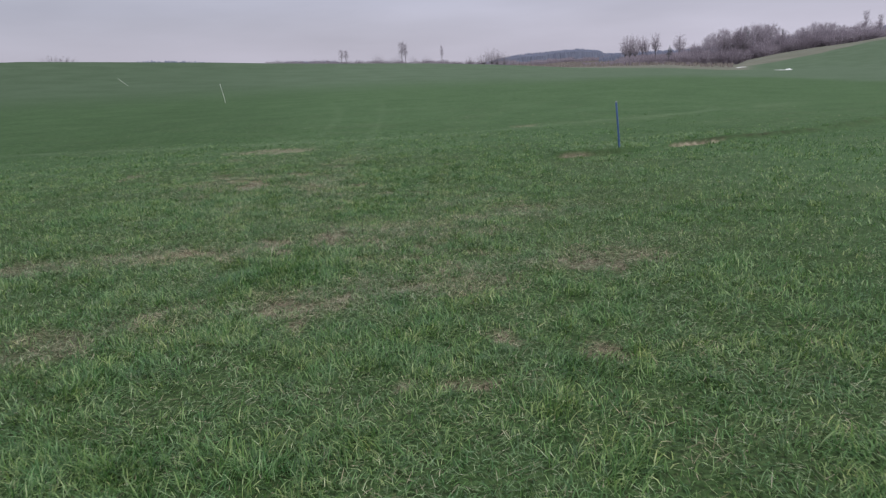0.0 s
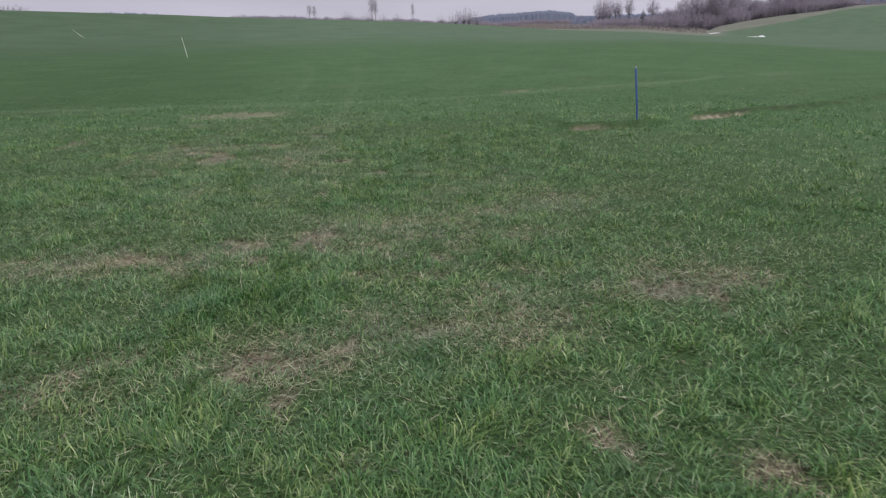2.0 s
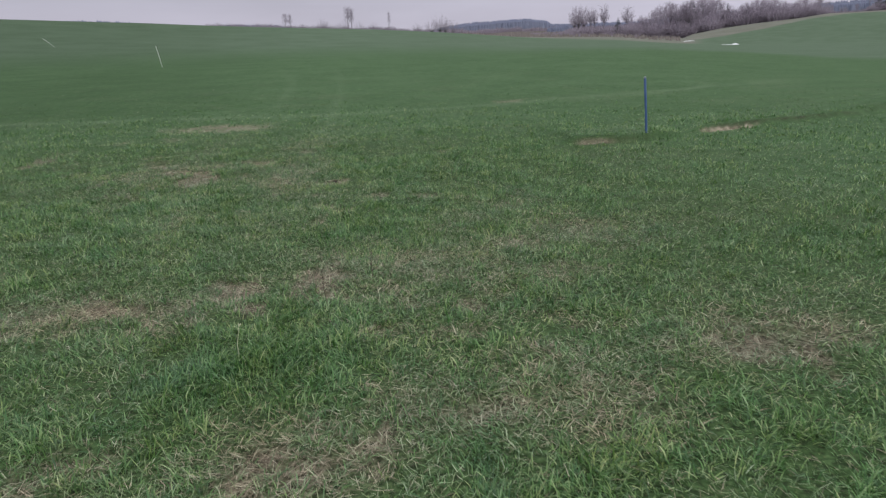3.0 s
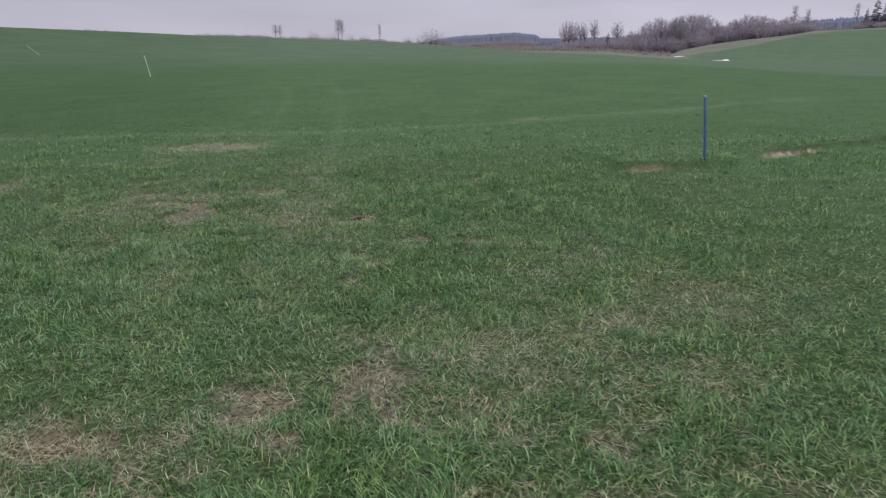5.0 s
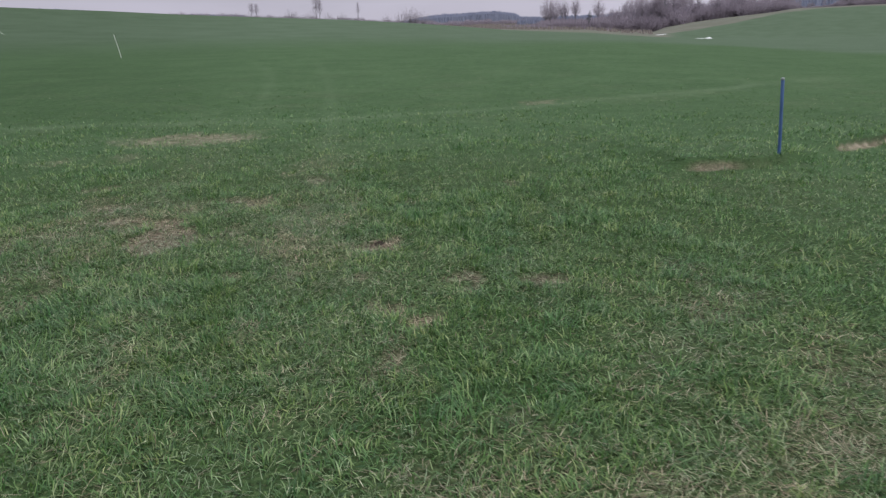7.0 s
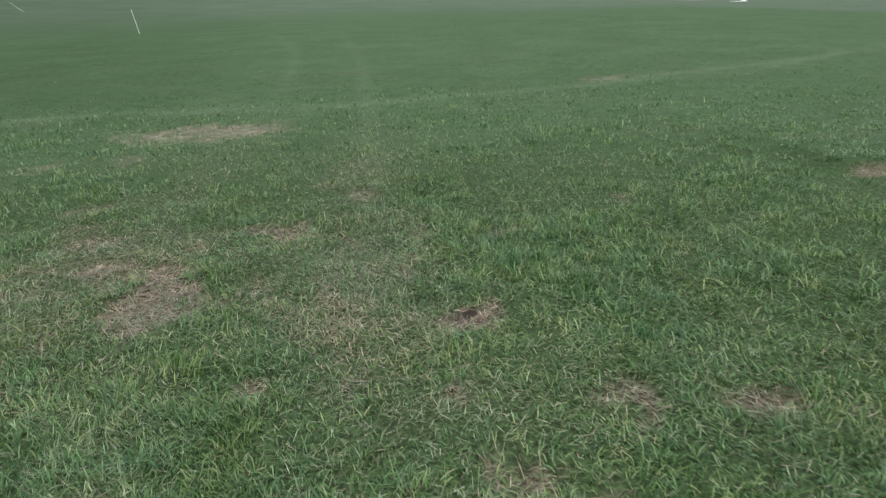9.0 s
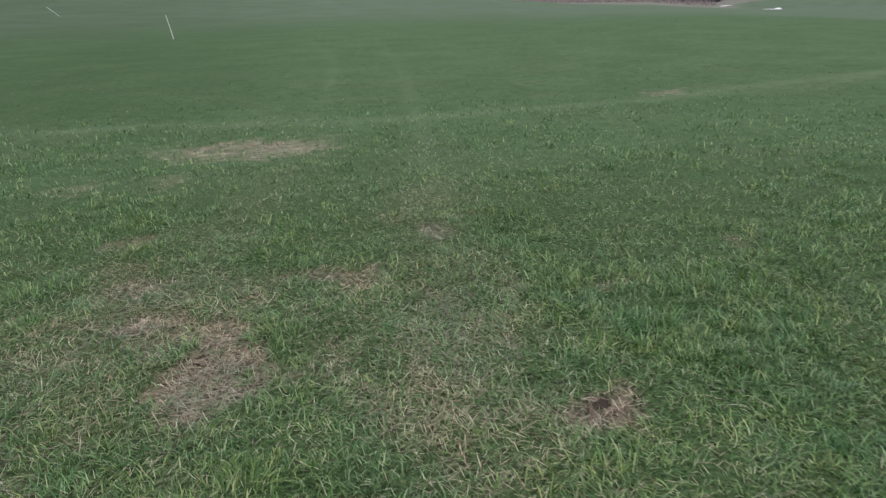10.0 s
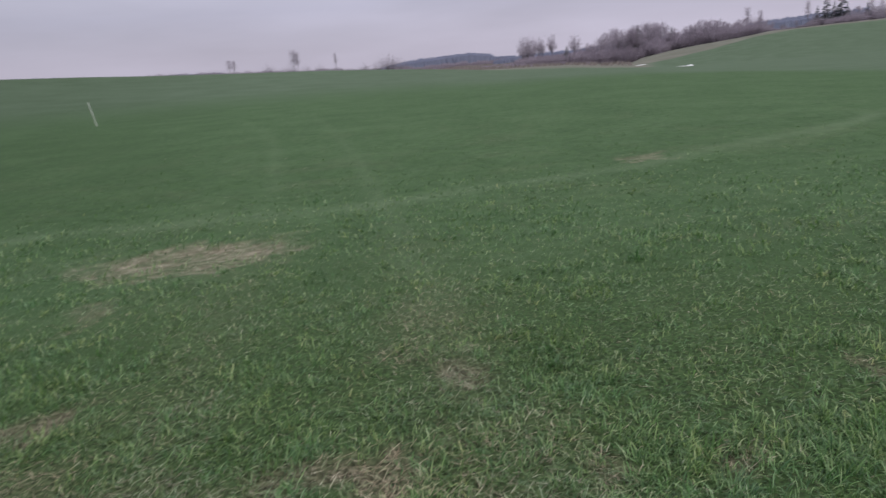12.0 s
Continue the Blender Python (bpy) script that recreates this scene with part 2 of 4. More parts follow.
def tracks(x, y):
    """Two wheel ruts that run up the field, and the flattened strip that crosses them."""
    x, y = np.asarray(x, float), np.asarray(y, float)
    left = -2.0 - 0.0042 * np.clip(y - 18, 0, None) ** 2 * 1.2
    left = np.where(y > 35, left - (y - 35) * 0.05, left)
    right = -0.36 - 0.0022 * np.clip(y - 14, 0, None) ** 2
    rut = np.exp(-((x - left) / 0.15) ** 2) * smooth((y - 16) / 4) + np.exp(-((x - right) / 0.15) ** 2) * smooth((y - 12) / 4)
    rut = rut * (0.35 + 1.1 * lattice(x, y, 0.9, 22))
    line = 19.0 + 0.055 * np.clip(x + 1.5, 0, None) ** 1.75 + 0.12 * np.sin(x * 1.3)
    cross = np.exp(-((y - line) / 0.30) ** 2) * (1 - smooth((np.abs(x - 1) - 9) / 6))
    return rut * (1 - smooth((y - 30) / 22)), cross


def trails(x, y):
    """Old wheel marks where the turf is pale and matted, 0 to 1."""
    x, y = np.asarray(x, float), np.asarray(y, float)
    edge = (lattice(x, y, 0.35, 61) - 0.5) * 0.35 + (lattice(x, y, 0.12, 62) - 0.5) * 0.15
    first = np.exp(-((y - 4.68 - 0.41 * x + edge) / 0.34) ** 2)
    second = np.exp(-((y - 7.08 - 0.33 * x + edge) / 0.36) ** 2)
    ahead = smooth((y - 7.2) / 1.5) * (1 - smooth((y - 14) / 6))
    third = np.exp(-((x + 0.38 - 0.03 * np.clip(14 - y, 0, None) + edge) / 0.46) ** 2) * ahead
    fourth = np.exp(-((x + 2.0 - 0.20 * np.clip(13 - y, 0, None) + edge) / 0.36) ** 2) * ahead
    beside = 1 - 0.75 * smooth((np.abs(x - 0.6) - 2.2) / 2.0)
    return np.clip(np.maximum(np.maximum(first, second) * beside, np.maximum(third, fourth) * 0.7) * (0.55 + 0.8 * lattice(x, y, 0.55, 63)), 0, 1)


LUSH = [(-1.45, 9.9, 0.55), (-0.9, 9.55, 0.35), (-1.2, 5.65, 0.42), (0.1, 5.9, 0.5), (-0.3, 3.0, 0.5), (2.6, 9.3, 0.6), (1.2, 9.3, 0.3), (0.9, 11.4, 0.6), (-0.9, 8.6, 0.5)]


def lush(x, y):
    """Where the grass stands thick and deep green, 0 to 1."""
    x, y = np.asarray(x, float), np.asarray(y, float)
    k = np.zeros_like(x)
    for px, py, r in LUSH:
        k = np.maximum(k, np.exp(-((x - px) ** 2 + (y - py) ** 2) / r ** 2))
    return np.clip(k * (0.5 + lattice(x, y, 0.2, 64)), 0, 1)


def turf_z(x, y):
    """The ground with the worn patches sunk a little below the turf."""
    near = polar(x, y)[0] < 25
    z = ground_z(x, y)
    sunk = np.zeros_like(z)
    nx, ny = np.asarray(x)[near], np.asarray(y)[near]
    sunk[near] = 0.024 * smooth(dryness(nx, ny) / 0.6) * (1 - smooth(bank_wear(nx, ny) / 0.2))
    return z - sunk


def lip_shade(x, y):
    """Dark line under the overhanging lip of the bank: its shade, put into the ground colour."""
    away, along = bank(x, y)
    stretch = 0.9 * smooth((x - 5.9) / 0.5) * (1 - 0.4 * smooth((x - 8.8) / 1.0)) + 0.35 * smooth((x - 4.1) / 0.2) * (1 - smooth((x - 4.75) / 0.15))
    return along * stretch * np.exp(-((away - 0.058) / 0.026) ** 2) * (0.35 + 0.8 * lattice(x, y, 0.22, 52))


# ---- materials ----
def material(name, rough=0.8):
    m = bpy.data.materials.new(name)
    m.use_nodes = True
    b = m.node_tree.nodes["Principled BSDF"]
    b.inputs["Roughness"].default_value = rough
    return m, m.node_tree.nodes, m.node_tree.links, b


def node_noise(n, l, scale, detail=4.0, stretch=None):
    c = n.new("ShaderNodeTexCoord")
    t = n.new("ShaderNodeTexNoise")
    t.inputs["Scale"].default_value, t.inputs["Detail"].default_value = scale, detail
    if stretch:
        mp = n.new("ShaderNodeMapping")
        mp.inputs["Scale"].default_value = stretch
        l.new(c.outputs["Object"], mp.inputs[0])
        l.new(mp.outputs[0], t.inputs["Vector"])
    else:
        l.new(c.outputs["Object"], t.inputs["Vector"])
    return t.outputs[0]


def node_ramp(n, l, source, stops):
    r = n.new("ShaderNodeValToRGB")
    while len(r.color_ramp.elements) < len(stops):
        r.color_ramp.elements.new(0.5)
    for el, (p, c) in zip(r.color_ramp.elements, stops):
        el.position, el.color = p, (*c, 1)
    l.new(source, r.inputs[0])
    return r.outputs[0]


def node_mix(n, l, fac, a, b, mode="MIX"):
    m = n.new("ShaderNodeMix")
    m.data_type, m.blend_type = "RGBA", mode
    if isinstance(fac, float):
        m.inputs["Factor"].default_value = fac
    else:
        l.new(fac, m.inputs["Factor"])
    for socket, v in ((m.inputs[6], a), (m.inputs[7], b)):
        if isinstance(v, tuple):
            socket.default_value = (*v, 1)
        else:
            l.new(v, socket)
    return m.outputs[2]


def attribute(n, name):
    a = n.new("ShaderNodeAttribute")
    a.attribute_name = name
    return a.outputs["Fac"]


def bump(n, l, b, height, strength, distance):
    k = n.new("ShaderNodeBump")
    k.inputs["Strength"].default_value, k.inputs["Distance"].default_value = strength, distance
    l.new(height, k.inputs["Height"])
    l.new(k.outputs[0], b.inputs["Normal"])


def ground_material():
    m, n, l, b = material("turf_and_soil", 0.95)
    b.inputs["Specular IOR Level"].default_value = 0.1
    fine = node_noise(n, l, 38.0, 6.0)
    mid = node_noise(n, l, 2.3, 5.0)
    wide = node_noise(n, l, 0.22, 4.0, (1.0, 1.0, 0.2))
    streak = node_noise(n, l, 0.5, 3.0)
    green = node_ramp(n, l, fine, [(0.36, (0.011, 0.021, 0.009)), (0.55, (0.040, 0.080, 0.028)), (0.75, (0.090, 0.148, 0.058))])
    green = node_mix(n, l, node_mix(n, l, 0.65, mid, (0.0, 0.0, 0.0)), green, (0.076, 0.108, 0.042))
    litter = node_ramp(n, l, node_noise(n, l, 120.0, 3.0, (1.0, 0.35, 1.0)), [(0.58, (0.0, 0.0, 0.0)), (0.68, (0.6, 0.6, 0.6))])
    green = node_mix(n, l, litter, green, (0.145, 0.165, 0.078))
    tuft = node_ramp(n, l, streak, [(0.30, (0.055, 0.100, 0.043)), (0.5, (0.062, 0.111, 0.048)), (0.72, (0.072, 0.123, 0.056))])
    clumps = node_ramp(n, l, node_noise(n, l, 5.5, 4.0), [(0.36, (0.84, 0.86, 0.84)), (0.5, (1.0, 1.0, 1.0)), (0.64, (1.14, 1.12, 1.12))])
    tuft = node_mix(n, l, 1.0, tuft, clumps, "MULTIPLY")
    green = node_mix(n, l, attribute(n, "distance"), green, tuft)
    straw = node_ramp(n, l, fine, [(0.36, (0.040, 0.032, 0.023)), (0.5, (0.132, 0.104, 0.077)), (0.68, (0.275, 0.226, 0.172))])
    bleached = node_ramp(n, l, node_noise(n, l, 9.0, 5.0), [(0.34, (0.14, 0.120, 0.086)), (0.5, (0.245, 0.207, 0.155)), (0.68, (0.375, 0.322, 0.255))])
    straw = node_mix(n, l, attribute(n, "distance"), straw, bleached)
    turf = node_mix(n, l, attribute(n, "dry"), green, straw)
    # the far crop is a paler green, greyed further to carry haze
    hazed_crop = node_ramp(n, l, wide, [(0.35, (0.078, 0.116, 0.070)), (0.65, (0.094, 0.134, 0.086))])
    turf = node_mix(n, l, attribute(n, "hazed_crop"), turf, hazed_crop)
    # darker to the west: partly denser growth, partly lens vignetting put into the colour
    turf = node_mix(n, l, attribute(n, "west_dim"), turf, node_mix(n, l, 1.0, turf, (0.76, 0.80, 0.74), "MULTIPLY"))
    turf = node_mix(n, l, attribute(n, "flattened"), turf, (0.125, 0.175, 0.10))
    stubble = node_ramp(n, l, node_noise(n, l, 0.12, 6.0), [(0.3, (0.130, 0.132, 0.105)), (0.7, (0.172, 0.170, 0.140))])
    turf = node_mix(n, l, attribute(n, "stubble"), turf, stubble)
    # the shade under the bank's lip, painted on the turf as a dark brown
    turf = node_mix(n, l, attribute(n, "straw_or_shade"), turf, (0.046, 0.040, 0.028))
    l.new(turf, b.inputs["Base Color"])
    bump(n, l, b, fine, 0.6, 0.03)
    return m


def blade_material(name, stops, patch, patch_scale, gloss=0.32, through_light=0.28):
    m, n, l, b = material(name, gloss)
    b.inputs["Specular IOR Level"].default_value = 0.5
    geo = n.new("ShaderNodeNewGeometry")
    hue = node_ramp(n, l, geo.outputs["Random Per Island"], stops)
    clump = node_ramp(n, l, node_noise(n, l, patch_scale, 3.0), patch)
    colour = node_mix(n, l, 1.0, hue, clump, "MULTIPLY")
    broad = node_ramp(n, l, node_noise(n, l, 1.5, 3.0), [(0.38, (0.82, 0.92, 0.86)), (0.5, (0.98, 1.0, 0.95)), (0.62, (1.04, 1.02, 0.92))])
    colour = node_mix(n, l, 1.0, colour, broad, "MULTIPLY")
    l.new(colour, b.inputs["Base Color"])
    t = n.new("ShaderNodeBsdfTranslucent")
    l.new(colour, t.inputs[0])
    s = n.new("ShaderNodeMixShader")
    s.inputs[0].default_value = through_light
    l.new(b.outputs[0], s.inputs[1])
    l.new(t.outputs[0], s.inputs[2])
    l.new(s.outputs[0], n["Material Output"].inputs[0])
    return m


def plain_material(name, dark, light, scale, rough=0.85, stretch=None, relief=0.0):
    m, n, l, b = material(name, rough)
    k = node_noise(n, l, scale, 5.0, stretch)
    l.new(node_ramp(n, l, k, [(0.3, dark), (0.7, light)]), b.inputs["Base Color"])
    if relief:
        bump(n, l, b, k, 0.5, relief)
    return m


def varied_material(name, dark, light, rough=0.9):
    """Bark or needles, a little different on each tree and each twig."""
    m, n, l, b = material(name, rough)
    b.inputs["Specular IOR Level"].default_value = 0.15
    geo, info = n.new("ShaderNodeNewGeometry"), n.new("ShaderNodeObjectInfo")
    add = n.new("ShaderNodeMath")
    add.operation = "MULTIPLY_ADD"
    add.inputs[1].default_value = 0.55
    half = n.new("ShaderNodeMath")
    half.operation = "MULTIPLY"
    half.inputs[1].default_value = 0.45
    l.new(geo.outputs["Random Per Island"], half.inputs[0])
    l.new(info.outputs["Random"], add.inputs[0])
    l.new(half.outputs[0], add.inputs[2])
    colour = node_ramp(n, l, add.outputs[0], [(0.1, dark), (0.9, light)])
    l.new(colour, b.inputs["Base Color"])
    t, mix = n.new("ShaderNodeBsdfTranslucent"), n.new("ShaderNodeMixShader")
    l.new(colour, t.inputs[0])
    mix.inputs[0].default_value = 0.45
    l.new(b.outputs[0], mix.inputs[1])
    l.new(t.outputs[0], mix.inputs[2])
    l.new(mix.outputs[0], n["Material Output"].inputs[0])
    return m


M_GROUND = ground_material()
M_GRASS = blade_material("grass_blade", [(0.0, (0.036, 0.088, 0.030)), (0.35, (0.084, 0.176, 0.054)), (0.62, (0.144, 0.254, 0.084)), (0.88, (0.266, 0.356, 0.160)), (1.0, (0.46, 0.50, 0.30))],
                         [(0.36, (0.76, 0.96, 0.92)), (0.5, (0.94, 1.02, 0.90)), (0.66, (1.10, 1.06, 0.84))], 4.5)
M_MEADOW = blade_material("meadow_blade", [(0.0, (0.080, 0.148, 0.055)), (0.5, (0.098, 0.175, 0.065)), (0.9, (0.130, 0.212, 0.086)), (1.0, (0.18, 0.25, 0.118))],
                          [(0.36, (0.86, 0.95, 0.96)), (0.5, (0.98, 1.0, 0.98)), (0.66, (1.08, 1.03, 0.96))], 2.2, 0.5, 0.6)
M_LUSH = blade_material("lush_blade", [(0.0, (0.042, 0.096, 0.036)), (0.4, (0.086, 0.172, 0.056)), (0.75, (0.150, 0.252, 0.090)), (1.0, (0.29, 0.38, 0.178))],
                        [(0.36, (0.84, 0.95, 1.02)), (0.5, (1.0, 1.0, 0.97)), (0.66, (1.16, 1.06, 0.86))], 3.1, 0.34)
M_STRAW = blade_material("straw_blade", [(0.0, (0.09, 0.070, 0.048)), (0.35, (0.285, 0.230, 0.166)), (0.8, (0.50, 0.425, 0.326)), (1.0, (0.68, 0.63, 0.50))], [(0.35, (0.7, 0.68, 0.66)), (0.65, (1.1, 1.1, 1.1))], 9.0, 0.6, 0.15)
M_PALE = blade_material("withered_blade", [(0.0, (0.100, 0.158, 0.070)), (0.5, (0.205, 0.272, 0.138)), (0.85, (0.36, 0.415, 0.262)), (1.0, (0.60, 0.63, 0.48))], [(0.36, (0.66, 0.74, 0.68)), (0.64, (1.12, 1.10, 1.02))], 6.0, 0.4, 0.2)
# twigs and bark lightened towards mauve, with distant haze mixed into their colours
M_HAZED_TWIG = varied_material("hazed_twigs", (0.345, 0.300, 0.352), (0.385, 0.338, 0.392))
M_HAZED_BARK = varied_material("hazed_bark", (0.25, 0.225, 0.25), (0.31, 0.28, 0.31))
M_NEEDLE = varied_material("conifer_needles", (0.135, 0.150, 0.160), (0.185, 0.200, 0.208))
# pale blue-grey: the haze of the distance is put into the pines' colour
M_HAZED_PINE = varied_material("hazed_far_pines", (0.262, 0.282, 0.385), (0.288, 0.308, 0.412))
M_BLUE = plain_material("blue_paint", (0.040, 0.085, 0.22), (0.075, 0.135, 0.31), 22.0, 0.45, (1, 1, 0.2), 0.001)
M_STEEL = plain_material("worn_metal", (0.20, 0.22, 0.25), (0.34, 0.36, 0.38), 60.0, 0.4)
M_WHITE = plain_material("white_plastic", (0.62, 0.64, 0.58), (0.80, 0.82, 0.76), 9.0, 0.5, (1, 1, 0.3))
M_SNOW = plain_material("old_snow", (0.54, 0.54, 0.55), (0.78, 0.78, 0.80), 1.2, 0.7, None, 0.05)
M_SOIL = plain_material("dug_soil", (0.060, 0.046, 0.034), (0.21, 0.165, 0.122), 40.0, 0.95, None, 0.01)
# near-black brown that stands for the shade inside the burrow
M_PIT_SHADE = plain_material("pit_shade", (0.014, 0.009, 0.006), (0.045, 0.030, 0.021), 60.0, 0.9)
M_REED = varied_material("dry_reeds", (0.27, 0.235, 0.22), (0.36, 0.315, 0.30))


# ---- mesh helpers ----
def mesh_of(name, verts, faces, mats, smooth_faces=False):
    me = bpy.data.meshes.new(name)
    me.from_pydata([tuple(v) for v in verts], [], faces)
    for m in mats if isinstance(mats, (list, tuple)) else [mats]:
        me.materials.append(m)
    if smooth_faces:
        me.polygons.foreach_set("use_smooth", [True] * len(me.polygons))
    me.update()
    return me


def part(name, me, parent, label=""):
    ob = new(name, me)
    ob.parent = parent
    return tagged(ob, label)


def thing(name, place, label, category, group="", turn=0.0, size=1.0):
    ob = new(name)
    ob.empty_display_size = 0.2
    ob.matrix_basis = pose(*place, 0, 0, turn) @ Matrix.Diagonal((size, size, size, 1))
    return tagged(ob, label, category, group)


# ---- ground ----
def build_ground():
    angles = np.concatenate([np.arange(-48, 12, 0.34), np.arange(12, 24, 0.15), np.arange(24, 52, 0.34), np.arange(52, 312, 4.0)])
    radii = np.concatenate([[0.3, 0.8, 1.4], np.arange(2.0, 15.0, 0.11), np.arange(15.0, 19.0, 0.055), np.arange(19.0, 27.0, 0.11), 27.0 * 1.033 ** np.arange(0, 59), np.arange(184.0, 316.0, 2.2), 318.0 * 1.033 ** np.arange(0, 72)])
    a, r = np.meshgrid(np.radians(angles), radii)
    x, y = (1.0 + r * np.sin(a)).ravel(), (-2.0 + r * np.cos(a)).ravel()
    na, nr = len(angles), len(radii)
    z = turf_z(x, y)
    x, y, z = np.append(x, 1.0), np.append(y, -2.0), np.append(z, float(ground_z(1.0, -2.0)))
    j, i = np.meshgrid(np.arange(na), np.arange(nr - 1))
    i, j = i.ravel(), j.ravel()
    k = (j + 1) % na
    quads = np.stack([i * na + j, i * na + k, (i + 1) * na + k, (i + 1) * na + j], 1)
    faces = quads.tolist() + [(len(x) - 1, (q + 1) % na, q) for q in range(na)]
    me = mesh_of("ground", np.stack([x, y, z], 1).tolist(), faces, M_GROUND, True)
    rr, az = polar(x, y)
    up = np.degrees(np.arctan2(z - 1.53, np.maximum(rr, 1)))
    far_edge = np.interp(az, [22, 23, 25.4, 28, 29.2, 31, 33.5, 36, 45], [-0.55, -0.46, -0.22, 0.19, 0.42, 0.78, 1.03, 1.08, 1.1])
    stubble = np.where(rr > 150, smooth((up - far_edge + 0.03 * (lattice(x, y, 6.0, 71) - 0.5)) / 0.03), 0.0) * smooth((az - 22) / 1.0)
    stubble = np.maximum(stubble, smooth((rr - 170) / 30) * smooth((az - 4) / 4) * (1 - smooth((az - 23) / 1.5)))
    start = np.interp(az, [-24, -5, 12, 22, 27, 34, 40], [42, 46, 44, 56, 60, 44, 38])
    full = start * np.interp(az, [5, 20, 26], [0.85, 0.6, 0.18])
    west_dim = smooth((-3 - az) / 20) * smooth((rr - 9) / 12) * (0.75 + 0.5 * lattice(x, y, 9.0, 72))
    rut, cross = tracks(x, y)
    values = {"dry": np.maximum(dryness(x, y), 0.13 * trails(x, y) * (0.3 + lattice(x, y, 0.13, 65))) * (1 - smooth((rr - 22) / 12)), "hazed_crop": smooth((rr - start) / full), "west_dim": np.clip(west_dim, 0, 1),
              "distance": smooth((nearness(x, y) - 3) / 5), "stubble": stubble, "straw_or_shade": np.clip(lip_shade(x, y), 0, 1),
              "flattened": np.clip(0.20 * rut + 0.42 * cross * (0.5 + lattice(x, y, 0.7, 21)), 0, 0.8) * (1 - smooth((rr - 45) / 20))}
    for key, v in values.items():
        me.attributes.new(key, "FLOAT", "POINT").data.foreach_set("value", v.astype(np.float32))
    tagged(new("ground", me), "green rolling meadow with worn straw patches rising to a crest", "ground", kind="structure")


build_ground()


# ---- grass ----
BENT_ONCE = ((0.0, 0.0, 0.8), (0.55, 0.0, 0.9), (0.45, 1.0, 0.0))
BENT_TWICE = ((0.0, 0.0, 0.7), (0.40, 0.0, 1.0), (0.34, 0.55, 0.72), (0.26, 1.0, 0.0))


def blades(name, x, y, length, width, lean, curl, mat, label, way=None, lift=0.0, shape=BENT_ONCE):
    """One mesh of many single blades that stand or lie on the ground; shape: step along the blade, bend and breadth of each row."""
    n, rows = len(x), len(shape)
    rng = np.random.default_rng(len(name) + n)
    z = turf_z(x, y) - 0.006 + lift
    if way is None:
        way = rng.uniform(0, 2 * math.pi, n)
    dx, dy = np.cos(way), np.sin(way)
    twist = way + math.pi / 2 + rng.normal(0, 0.45, n)
    sx, sy = np.cos(twist) * width / 2, np.sin(twist) * width / 2
    count = 2 * rows - 1
    v = np.empty((n, count, 3), np.float32)
    out, up = np.zeros(n), np.zeros(n)
    for k, (step, bend, broad) in enumerate(shape):
        tilt = np.clip(lean + curl * bend, 0, 2.2)
        out, up = out + length * step * np.sin(tilt), np.maximum(up + length * step * np.cos(tilt), 0.003 * k)
        px, py = x + dx * out, y + dy * out
        v[:, 2 * k] = np.stack([px - sx * broad, py - sy * broad, z + up], 1)
        if broad:
            v[:, 2 * k + 1] = np.stack([px + sx * broad, py + sy * broad, z + up], 1)
    pattern, first = [], []
    for k in range(rows - 2):
        first.append(len(pattern))
        pattern += [2 * k, 2 * k + 1, 2 * k + 3, 2 * k + 2]
    first.append(len(pattern))
    pattern += [2 * rows - 4, 2 * rows - 3, 2 * rows - 2]
    base = np.arange(n, dtype=np.int32)[:, None]
    me = bpy.data.meshes.new(name)
    me.vertices.add(n * count)
    me.vertices.foreach_set("co", v.ravel())
    me.loops.add(n * len(pattern))
    me.loops.foreach_set("vertex_index", (base * count + np.array([pattern], np.int32)).ravel())
    me.polygons.add(n * len(first))
    me.polygons.foreach_set("loop_start", (base * len(pattern) + np.array([first], np.int32)).ravel())
    me.materials.append(mat)
    me.update(calc_edges=True)
    me.validate()
    return tagged(new(name, me), label, "grass", kind="stuff")


def sown(density, seed, reach, fall=1.4):
    """Random places in the fan ahead of the walk; fall: how fast the density drops with the distance."""
    rng = np.random.default_rng(seed)
    xs, ys = [], []
    for y0, y1, x0, x1 in ((0.2, 6, -4.5, 7), (6, 14, -8, 10), (14, 24, -14, 18), (24, reach, -32, 36)):
        if y1 <= y0:
            continue
        area = (y1 - y0) * (x1 - x0)
        probe_x, probe_y = rng.uniform(x0, x1, 4000), rng.uniform(y0, y1, 4000)
        top = density(probe_x, probe_y).max() * 1.1
        n = int(area * top)
        x, y = rng.uniform(x0, x1, n), rng.uniform(y0, y1, n)
        draw = rng.uniform(0, top, n)
        least = max(2.25, nearness(probe_x, probe_y).min())
        keep = draw < top * (least / np.maximum(nearness(x, y), least)) ** fall
        outside = np.maximum(np.maximum(x - 1.55 - 0.82 * (y + 0.6), -0.2 - 0.75 * (y + 0.6) - x), 1.6 - y)
        keep &= draw < top * (1 - smooth(outside / 1.4)) ** 2
        x, y, draw = x[keep], y[keep], draw[keep]
        keep = draw < density(x, y) * (1 - smooth(outside[keep] / 1.4)) ** 2
        xs.append(x[keep])
        ys.append(y[keep])
    return np.concatenate(xs), np.concatenate(ys)


def tuft(x, y):
    return lattice(x, y, 0.22, 31) * 0.55 + lattice(x, y, 0.08, 32) * 0.45


def matted(x, y):
    """Where the turf is thin and withered blades lie over it, 0 to 1."""
    own = smooth((lattice(x, y, 0.75, 41) * 0.5 + lattice(x, y, 0.28, 42) * 0.32 + lattice(x, y, 0.10, 43) * 0.18 - 0.39) / 0.24)
    return np.maximum(np.maximum(own * (1 - 0.8 * lush(x, y)), trails(x, y)), thinned(x, y))


